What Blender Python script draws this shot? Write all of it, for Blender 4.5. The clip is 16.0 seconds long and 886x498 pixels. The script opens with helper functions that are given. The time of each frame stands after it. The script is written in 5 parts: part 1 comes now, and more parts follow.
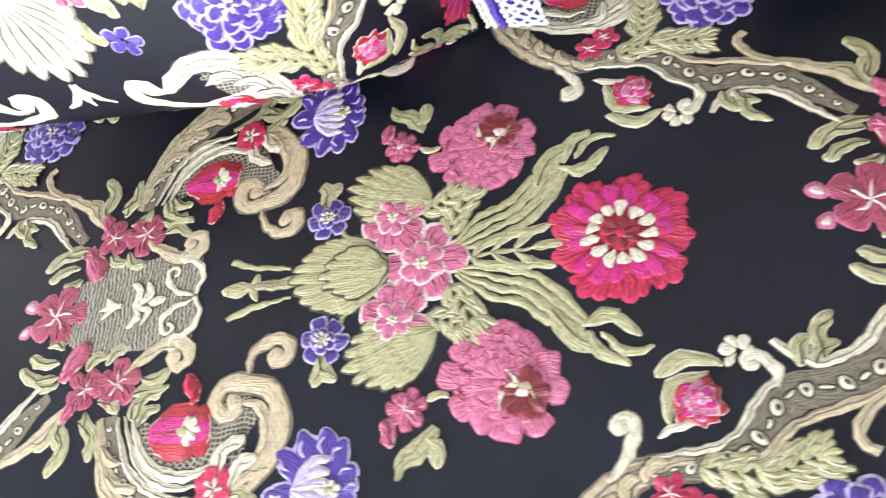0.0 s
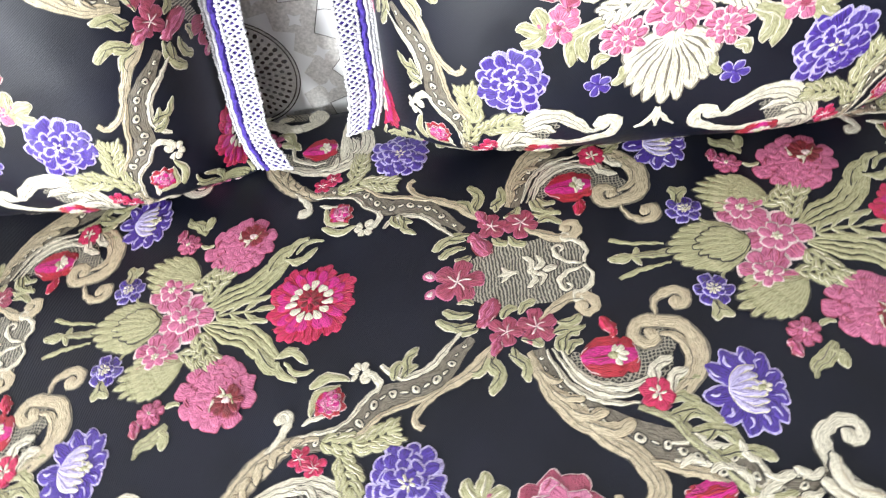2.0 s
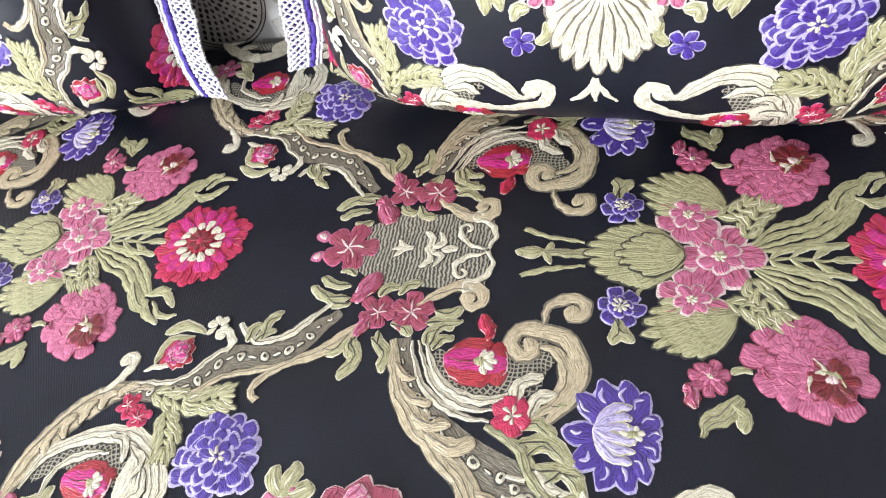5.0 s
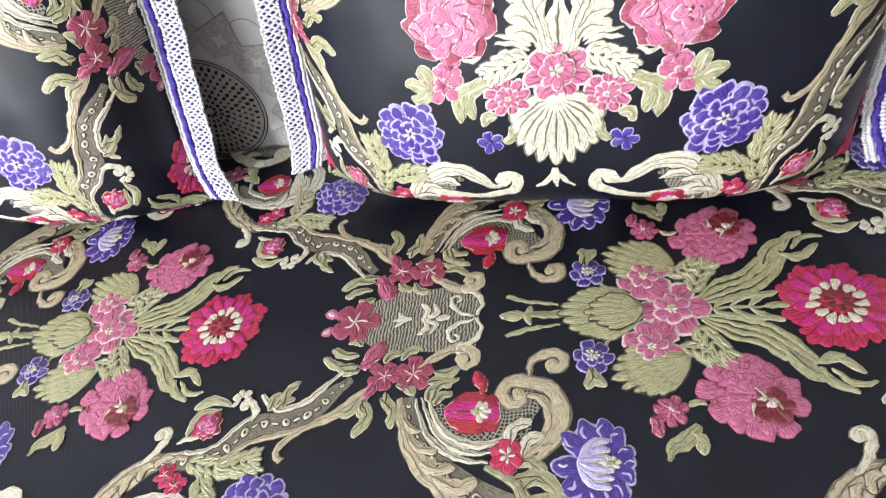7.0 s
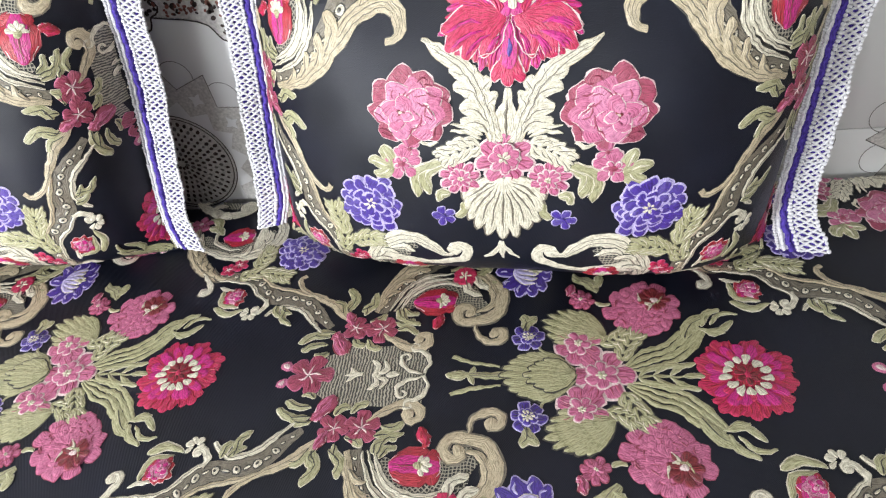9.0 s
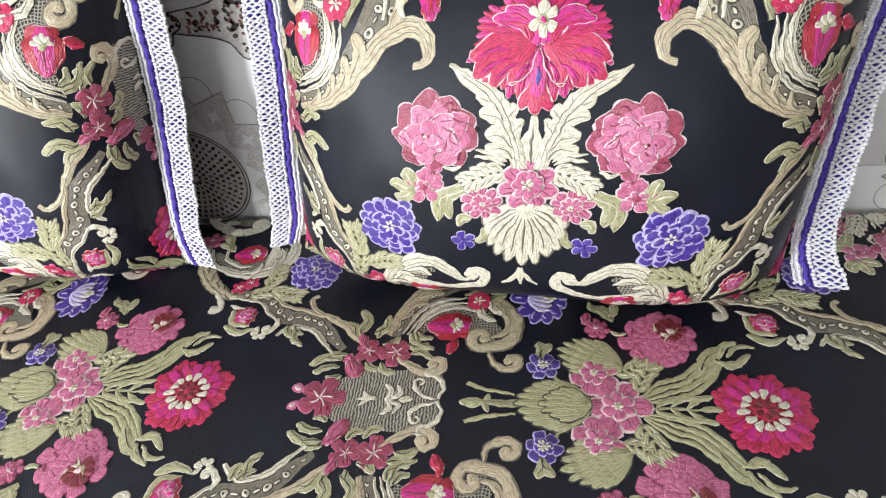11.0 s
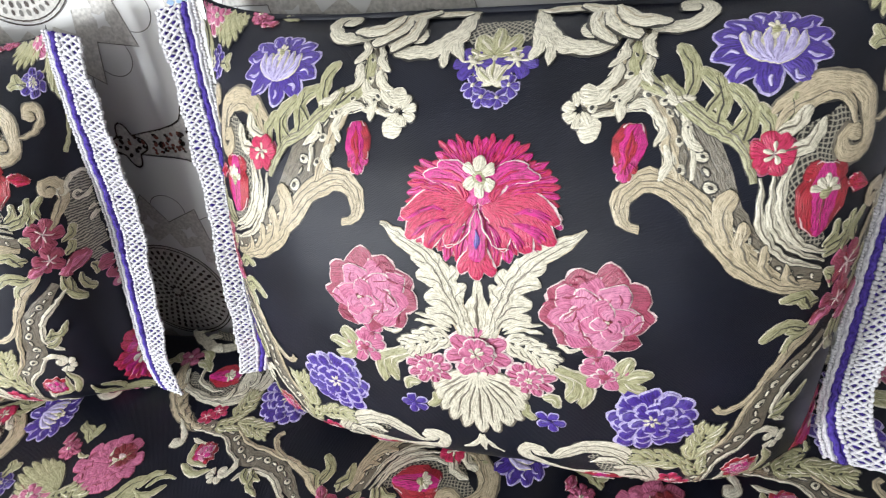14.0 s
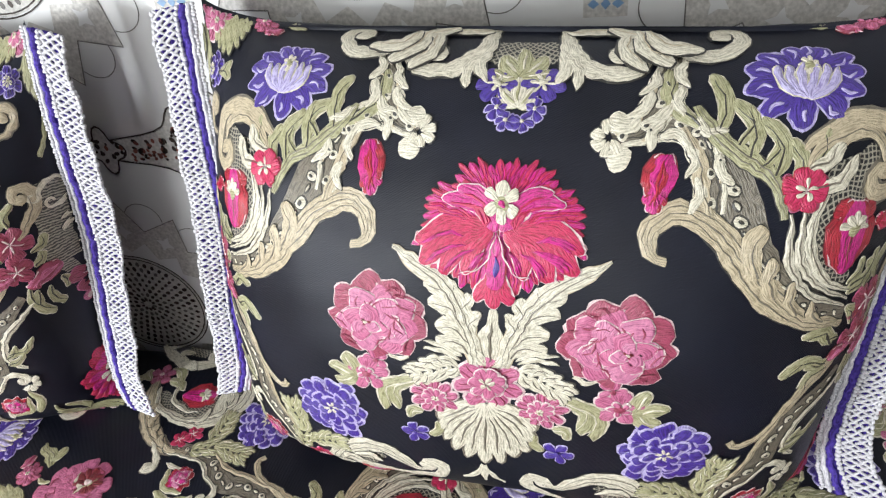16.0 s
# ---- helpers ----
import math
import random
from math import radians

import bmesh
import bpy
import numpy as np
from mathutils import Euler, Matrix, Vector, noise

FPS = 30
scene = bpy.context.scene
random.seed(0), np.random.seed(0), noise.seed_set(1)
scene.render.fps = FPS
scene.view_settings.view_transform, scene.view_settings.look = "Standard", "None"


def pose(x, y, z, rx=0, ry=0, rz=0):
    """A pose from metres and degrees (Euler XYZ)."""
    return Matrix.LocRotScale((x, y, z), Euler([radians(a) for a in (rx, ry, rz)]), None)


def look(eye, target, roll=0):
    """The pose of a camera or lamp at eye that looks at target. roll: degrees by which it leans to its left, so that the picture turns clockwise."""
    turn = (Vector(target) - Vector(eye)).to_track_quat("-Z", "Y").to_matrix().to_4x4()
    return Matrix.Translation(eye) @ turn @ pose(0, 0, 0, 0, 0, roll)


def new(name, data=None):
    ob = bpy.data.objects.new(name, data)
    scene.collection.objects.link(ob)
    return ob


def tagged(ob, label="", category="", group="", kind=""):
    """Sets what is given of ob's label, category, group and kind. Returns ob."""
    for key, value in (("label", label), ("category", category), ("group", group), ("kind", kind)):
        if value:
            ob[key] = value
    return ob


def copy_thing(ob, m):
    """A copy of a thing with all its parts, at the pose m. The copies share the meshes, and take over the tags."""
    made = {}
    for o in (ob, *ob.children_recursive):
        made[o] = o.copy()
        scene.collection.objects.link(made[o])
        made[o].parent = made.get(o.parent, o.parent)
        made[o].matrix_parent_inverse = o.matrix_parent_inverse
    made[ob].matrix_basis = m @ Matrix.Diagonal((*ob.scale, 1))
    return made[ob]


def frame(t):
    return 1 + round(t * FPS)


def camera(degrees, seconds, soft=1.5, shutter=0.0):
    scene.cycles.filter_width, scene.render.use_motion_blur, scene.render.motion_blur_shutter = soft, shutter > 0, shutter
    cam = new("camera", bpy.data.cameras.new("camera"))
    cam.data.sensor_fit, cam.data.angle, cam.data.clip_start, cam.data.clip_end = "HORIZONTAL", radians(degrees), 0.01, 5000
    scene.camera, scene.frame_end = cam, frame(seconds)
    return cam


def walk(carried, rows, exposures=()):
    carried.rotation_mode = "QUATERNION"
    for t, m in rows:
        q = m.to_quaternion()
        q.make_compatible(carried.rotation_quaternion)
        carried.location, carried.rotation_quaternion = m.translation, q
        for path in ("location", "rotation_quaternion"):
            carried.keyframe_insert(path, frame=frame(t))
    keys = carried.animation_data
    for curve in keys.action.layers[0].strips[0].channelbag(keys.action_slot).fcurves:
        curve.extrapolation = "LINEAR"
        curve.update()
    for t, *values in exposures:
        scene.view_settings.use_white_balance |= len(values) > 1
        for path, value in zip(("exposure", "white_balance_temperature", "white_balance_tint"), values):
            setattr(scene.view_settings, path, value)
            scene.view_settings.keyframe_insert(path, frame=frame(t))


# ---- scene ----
cam = camera(68.8, 16.0, 1.2, 0.4)

PATH = [
    (0, (0.021, -0.053, 0.879), (-0.396, 0.833, -0.864), -30.8),
    (0.5, (0.125, -0.069, 0.871), (-0.32, 0.866, -0.84), -29.8),
    (1, (0.216, -0.071, 0.874), (-0.126, 0.887, -0.848), -26.3),
    (1.5, (0.226, -0.164, 0.916), (-0.071, 0.931, -0.73), -24.2),
    (2, (0.285, -0.254, 1.021), (0.087, 0.979, -0.541), -15.5),
    (2.5, (0.342, -0.213, 0.967), (0.016, 0.928, -0.643), -10.5),
    (3, (0.418, -0.174, 0.953), (-0.008, 0.866, -0.701), -13.5),
    (3.5, (0.442, -0.171, 0.925), (-0.068, 0.73, -0.786), -15.5),
    (4, (0.46, -0.168, 0.921), (-0.043, 0.75, -0.783), -17.1),
    (4.2, (0.476, -0.161, 0.922), (-0.02, 0.807, -0.756), -17.2),
    (6.3, (0.479, -0.239, 0.959), (-0.024, 0.986, -0.54), -19.8),
    (6.5, (0.483, -0.243, 0.98), (-0.011, 1.018, -0.491), -19.8),
    (7, (0.49, -0.255, 0.998), (0.059, 1.068, -0.439), -16.8),
    (7.5, (0.501, -0.273, 1.022), (0.092, 1.131, -0.341), -15.6),
    (8, (0.522, -0.289, 1.038), (0.125, 1.154, -0.288), -15.4),
    (8.2, (0.524, -0.287, 1.053), (0.142, 1.149, -0.286), -14.2),
    (10.3, (0.48, -0.278, 1.048), (0.203, 1.17, -0.303), -8.0),
    (10.5, (0.479, -0.279, 1.061), (0.188, 1.175, -0.282), -8.4),
    (11, (0.485, -0.275, 1.056), (0.192, 1.204, -0.258), -7.5),
    (11.5, (0.496, -0.264, 1.055), (0.207, 1.222, -0.252), -8.3),
    (12, (0.517, -0.241, 1.046), (0.251, 1.242, -0.269), -9.4),
    (12.5, (0.539, -0.193, 1.056), (0.201, 1.343, -0.18), -7.9),
    (13, (0.584, -0.143, 1.081), (0.233, 1.465, -0.056), -5.5),
    (13.5, (0.6, -0.124, 1.071), (0.165, 1.439, -0.1), -9.0),
    (14, (0.593, -0.112, 1.077), (0.078, 1.41, -0.114), -11.5),
    (14.5, (0.571, -0.108, 1.057), (0.031, 1.392, -0.151), -11.1),
    (15, (0.554, -0.11, 1.076), (0.096, 1.432, -0.113), -7.9),
    (15.5, (0.544, -0.092, 1.075), (0.174, 1.462, -0.128), -7.0),
    (16, (0.539, -0.094, 1.082), (0.161, 1.467, -0.11), -7.1),
]
walk(cam, [(t, look(eye, target, roll)) for t, eye, target, roll in PATH],
     [(0.0, 0.27), (4.2, 0.30), (6.3, 0.14), (8.0, -0.04), (12.0, -0.16), (16.0, -0.28)])

# ---- light and air ----
world = bpy.data.worlds.new("room_air")
scene.world = world
world.use_nodes = True
wn = world.node_tree.nodes
wn["Background"].inputs[0].default_value = (0.80, 0.88, 1.0, 1)
wn["Background"].inputs[1].default_value = 0.05


def area(name, eye, target, sx, sy, watts, colour):
    data = bpy.data.lights.new(name, "AREA")
    data.shape, data.size, data.size_y, data.energy, data.color = "RECTANGLE", sx, sy, watts, colour
    ob = new(name, data)
    ob.matrix_world = look(eye, target)
    return ob


# key from the left front: unseen source of unknown kind, placed to suit the shadows
area("left_key_light", (-1.05, -1.32, 0.88), (0.0, 0.4, 0.66), 0.30, 0.5, 62, (0.93, 0.97, 1.0))
# added broad fill from the front, lifts the wall and cushion faces; no such window known
area("front_fill_light", (-0.8, -3.9, 1.50), (0.1, 0.3, 0.85), 1.6, 1.7, 80, (0.93, 0.97, 1.0))
# added weak fill from overhead; there is no lamp here to match
area("overhead_fill", (0.3, -1.9, 2.62), (0.3, -1.9, 0.0), 1.0, 1.0, 3, (0.95, 0.97, 1.0))


# ---- materials ----
def mat(name, rough=0.6, metal=0.0, sheen=0.0):
    m = bpy.data.materials.new(name)
    m.use_nodes = True
    b = m.node_tree.nodes["Principled BSDF"]
    b.inputs["Roughness"].default_value = rough
    b.inputs["Metallic"].default_value = metal
    b.inputs["Sheen Weight"].default_value = sheen
    return m, m.node_tree.nodes, m.node_tree.links, b


def thread(name, colour, dark, rough=0.36, fine=1.0, bump=0.8, gloss=0.75):
    """Satin-stitched silk: threads run along the first UV axis, in metres."""
    m, n, l, b = mat(name, rough)
    b.inputs["Specular IOR Level"].default_value = gloss
    uv = n.new("ShaderNodeUVMap")
    mp = n.new("ShaderNodeMapping")
    mp.inputs["Scale"].default_value = (120, 820 * fine, 1)
    l.new(uv.outputs[0], mp.inputs[0])
    t1 = n.new("ShaderNodeTexNoise")
    t1.inputs["Scale"].default_value, t1.inputs["Detail"].default_value = 1.0, 3.0
    l.new(mp.outputs[0], t1.inputs["Vector"])
    mp2 = n.new("ShaderNodeMapping")
    mp2.inputs["Scale"].default_value = (520, 130, 1)
    l.new(uv.outputs[0], mp2.inputs[0])
    t2 = n.new("ShaderNodeTexNoise")
    t2.inputs["Scale"].default_value, t2.inputs["Detail"].default_value = 1.0, 2.0
    l.new(mp2.outputs[0], t2.inputs["Vector"])
    mix = n.new("ShaderNodeMath")
    mix.operation = "MULTIPLY_ADD"
    mix.inputs[1].default_value = 0.30
    l.new(t2.outputs["Fac"], mix.inputs[0])
    l.new(t1.outputs["Fac"], mix.inputs[2])
    # the dark end paints the shade between stitches into the base colour
    ramp = n.new("ShaderNodeValToRGB")
    ramp.color_ramp.elements[0].position, ramp.color_ramp.elements[0].color = 0.50, (*[0.85 * c for c in dark], 1)
    ramp.color_ramp.elements[1].position, ramp.color_ramp.elements[1].color = 0.72, (*colour, 1)
    l.new(mix.outputs[0], ramp.inputs[0])
    l.new(ramp.outputs[0], b.inputs["Base Color"])
    bp = n.new("ShaderNodeBump")
    bp.inputs["Strength"].default_value, bp.inputs["Distance"].default_value = bump, 0.0017
    l.new(mix.outputs[0], bp.inputs["Height"])
    l.new(bp.outputs[0], b.inputs["Normal"])
    return m


def ground_cloth():
    """Black-blue satin ground with a fine diagonal twill."""
    m, n, l, b = mat("black_satin", 0.42)
    b.inputs["Specular IOR Level"].default_value = 0.31
    uv = n.new("ShaderNodeUVMap")
    mp = n.new("ShaderNodeMapping")
    mp.inputs["Rotation"].default_value[2] = radians(58)
    l.new(uv.outputs[0], mp.inputs[0])
    w = n.new("ShaderNodeTexWave")
    w.inputs["Scale"].default_value, w.inputs["Distortion"].default_value = 190, 1.6
    w.inputs["Detail"].default_value, w.inputs["Detail Scale"].default_value = 1.0, 3.0
    l.new(mp.outputs[0], w.inputs["Vector"])
    big = n.new("ShaderNodeTexNoise")
    big.inputs["Scale"].default_value, big.inputs["Detail"].default_value = 9, 4
    l.new(uv.outputs[0], big.inputs["Vector"])
    ramp = n.new("ShaderNodeValToRGB")
    ramp.color_ramp.elements[0].position, ramp.color_ramp.elements[0].color = 0.3, (0.0045, 0.0055, 0.011, 1)
    ramp.color_ramp.elements[1].position, ramp.color_ramp.elements[1].color = 0.75, (0.0095, 0.0115, 0.024, 1)
    l.new(big.outputs["Fac"], ramp.inputs[0])
    l.new(ramp.outputs[0], b.inputs["Base Color"])
    rr = n.new("ShaderNodeMapRange")
    rr.inputs["To Min"].default_value, rr.inputs["To Max"].default_value = 0.36, 0.52
    l.new(big.outputs["Fac"], rr.inputs["Value"])
    l.new(rr.outputs[0], b.inputs["Roughness"])
    bp = n.new("ShaderNodeBump")
    bp.inputs["Strength"].default_value, bp.inputs["Distance"].default_value = 0.28, 0.0005
    l.new(w.outputs["Fac"], bp.inputs["Height"])
    l.new(bp.outputs[0], b.inputs["Normal"])
    return m


def net_cloth():
    """Grey-gold woven net over black: crossing threads."""
    m, n, l, b = mat("woven_net", 0.5)
    uv = n.new("ShaderNodeUVMap")
    out = []
    for angle in (45, -45):
        mp = n.new("ShaderNodeMapping")
        mp.inputs["Rotation"].default_value[2] = radians(angle)
        l.new(uv.outputs[0], mp.inputs[0])
        w = n.new("ShaderNodeTexWave")
        w.inputs["Scale"].default_value, w.inputs["Distortion"].default_value = 78, 1.2
        w.inputs["Detail"].default_value, w.inputs["Detail Scale"].default_value = 0.0, 30.0
        l.new(mp.outputs[0], w.inputs["Vector"])
        out.append(w)
    mx = n.new("ShaderNodeMath")
    mx.operation = "MAXIMUM"
    l.new(out[0].outputs["Fac"], mx.inputs[0])
    l.new(out[1].outputs["Fac"], mx.inputs[1])
    ramp = n.new("ShaderNodeValToRGB")
    ramp.color_ramp.elements[0].position, ramp.color_ramp.elements[0].color = 0.72, (0.02, 0.02, 0.022, 1)
    ramp.color_ramp.elements[1].position, ramp.color_ramp.elements[1].color = 0.9, (0.42, 0.39, 0.31, 1)
    l.new(mx.outputs[0], ramp.inputs[0])
    l.new(ramp.outputs[0], b.inputs["Base Color"])
    bp = n.new("ShaderNodeBump")
    bp.inputs["Strength"].default_value, bp.inputs["Distance"].default_value = 0.4, 0.001
    l.new(mx.outputs[0], bp.inputs["Height"])
    l.new(bp.outputs[0], b.inputs["Normal"])
    return m


def weave_cloth():
    """Pale wavy threads running across a dark ground."""
    m, n, l, b = mat("wavy_weave", 0.5)
    uv = n.new("ShaderNodeUVMap")
    w = n.new("ShaderNodeTexWave")
    w.bands_direction = "X"
    w.inputs["Scale"].default_value, w.inputs["Distortion"].default_value = 84, 3.2
    w.inputs["Detail"].default_value, w.inputs["Detail Scale"].default_value = 1.0, 3.0
    l.new(uv.outputs[0], w.inputs["Vector"])
    ramp = n.new("ShaderNodeValToRGB")
    ramp.color_ramp.elements[0].position, ramp.color_ramp.elements[0].color = 0.30, (0.07, 0.068, 0.06, 1)
    ramp.color_ramp.elements[1].position, ramp.color_ramp.elements[1].color = 0.75, (0.44, 0.41, 0.33, 1)
    l.new(w.outputs["Fac"], ramp.inputs[0])
    l.new(ramp.outputs[0], b.inputs["Base Color"])
    bp = n.new("ShaderNodeBump")
    bp.inputs["Strength"].default_value, bp.inputs["Distance"].default_value = 0.5, 0.001
    l.new(w.outputs["Fac"], bp.inputs["Height"])
    l.new(bp.outputs[0], b.inputs["Normal"])
    return m


def plain(name, colour, rough=0.6, var=0.12, scale=14.0, bump=0.0):
    m, n, l, b = mat(name, rough)
    tc = n.new("ShaderNodeTexCoord")
    t = n.new("ShaderNodeTexNoise")
    t.inputs["Scale"].default_value, t.inputs["Detail"].default_value = scale, 6
    l.new(tc.outputs["Object"], t.inputs["Vector"])
    ramp = n.new("ShaderNodeValToRGB")
    ramp.color_ramp.elements[0].position, ramp.color_ramp.elements[1].position = 0.3, 0.7
    ramp.color_ramp.elements[0].color = (*[c * (1 - var) for c in colour], 1)
    ramp.color_ramp.elements[1].color = (*[min(1, c * (1 + var)) for c in colour], 1)
    l.new(t.outputs["Fac"], ramp.inputs[0])
    l.new(ramp.outputs[0], b.inputs["Base Color"])
    if bump:
        bp = n.new("ShaderNodeBump")
        bp.inputs["Strength"].default_value, bp.inputs["Distance"].default_value = bump, 0.002
        l.new(t.outputs["Fac"], bp.inputs["Height"])
        l.new(bp.outputs[0], b.inputs["Normal"])
    return m


GROUND = ground_cloth()
NET = net_cloth()
SILK = {
    "cream": thread("cream_silk", (0.86, 0.81, 0.67), (0.56, 0.51, 0.38)),
    "tan": thread("tan_silk", (0.66, 0.56, 0.39), (0.45, 0.37, 0.24)),
    "olive": thread("olive_silk", (0.52, 0.50, 0.30), (0.30, 0.29, 0.14)),
    "shade": thread("grey_brown_silk", (0.24, 0.21, 0.16), (0.13, 0.11, 0.08)),
    "line": thread("dark_line_silk", (0.05, 0.045, 0.035), (0.02, 0.02, 0.02)),
    "pink": thread("pink_silk", (0.68, 0.20, 0.36), (0.44, 0.07, 0.18)),
    "rose": thread("old_rose_silk", (0.44, 0.075, 0.145), (0.27, 0.035, 0.07)),
    "shell": thread("shell_pink_silk", (0.72, 0.26, 0.43), (0.52, 0.13, 0.27)),
    "blush": thread("blush_silk", (0.90, 0.74, 0.73), (0.70, 0.48, 0.50)),
    "magenta": thread("magenta_silk", (0.70, 0.022, 0.29), (0.38, 0.01, 0.11)),
    "crimson": thread("crimson_silk", (0.66, 0.03, 0.13), (0.44, 0.01, 0.05)),
    "red": thread("red_silk", (0.52, 0.025, 0.05), (0.28, 0.01, 0.02)),
    "wine": thread("wine_silk", (0.25, 0.02, 0.03), (0.12, 0.01, 0.015)),
    "violet": thread("violet_silk", (0.085, 0.04, 0.38), (0.04, 0.016, 0.19)),
    "lilac": thread("lilac_silk", (0.64, 0.58, 0.86), (0.36, 0.30, 0.64)),
    "net": NET,
    "weave": weave_cloth(),
}
HUES = list(SILK)
WHITE_YARN = thread("white_yarn", (0.86, 0.85, 0.88), (0.62, 0.60, 0.68), rough=0.75, bump=0.8, gloss=0.25)
PURPLE_YARN = thread("purple_yarn", (0.10, 0.06, 0.42), (0.05, 0.03, 0.22), rough=0.75, bump=0.8, gloss=0.25)


# ---- helpers for shapes ----
def mesh_object(name, verts, faces, mats, index=None, uvs=None, parent=None, label="", smooth=True):
    me = bpy.data.meshes.new(name)
    me.from_pydata([tuple(v) for v in verts], [], faces)
    for m in mats:
        me.materials.append(m)
    if index is not None:
        me.polygons.foreach_set("material_index", index)
    if uvs is not None:
        layer = me.uv_layers.new(name="UVMap")
        loops = np.empty(len(me.loops), dtype=np.int32)
        me.loops.foreach_get("vertex_index", loops)
        layer.data.foreach_set("uv", np.asarray(uvs, dtype=np.float32)[loops].ravel())
    me.polygons.foreach_set("use_smooth", [smooth] * len(me.polygons))
    me.update()
    ob = new(name, me)
    if parent is not None:
        ob.parent = parent
    if label:
        tagged(ob, label)
    return ob


def part(name, bm, material, parent, label=""):
    me = bpy.data.meshes.new(name)
    bm.to_mesh(me)
    bm.free()
    me.materials.append(material)
    ob = new(name, me)
    ob.parent = parent
    if label:
        tagged(ob, label)
    return ob


def box_bm(x0, x1, y0, y1, z0, z1, bevel=0.0, segments=3):
    bm = bmesh.new()
    bmesh.ops.create_cube(bm, size=1)
    for v in bm.verts:
        v.co = Vector((x0 if v.co.x < 0 else x1, y0 if v.co.y < 0 else y1, z0 if v.co.z < 0 else z1))
    if bevel:
        bmesh.ops.bevel(bm, geom=list(bm.edges), offset=bevel, segments=segments, profile=0.5, affect="EDGES")
        for f in bm.faces:
            f.smooth = True
    return bm


def crom(points, n):
    """n + 1 points of a smooth curve through the given points, evenly along it."""
    p = np.asarray(points, dtype=float)
    if len(p) == 2:
        return p[0] + (p[1] - p[0]) * np.linspace(0, 1, n + 1)[:, None]
    q = np.vstack([2 * p[0] - p[1], p, 2 * p[-1] - p[-2]])
    out = []
    for i in range(1, len(q) - 2):
        for t in np.linspace(0, 1, 16, endpoint=False):
            a, b, c, d = q[i - 1], q[i], q[i + 1], q[i + 2]
            out.append(0.5 * (2 * b + (c - a) * t + (2 * a - 5 * b + 4 * c - d) * t * t + (3 * b - a - 3 * c + d) * t ** 3))
    out.append(p[-1])
    out = np.array(out)
    s = np.concatenate([[0], np.cumsum(np.linalg.norm(np.diff(out, axis=0), axis=1))])
    e = np.linspace(0, s[-1], n + 1)
    return np.stack([np.interp(e, s, out[:, k]) for k in range(p.shape[1])], axis=1)


LIFT = 0.00035  # height of one layer of stitches


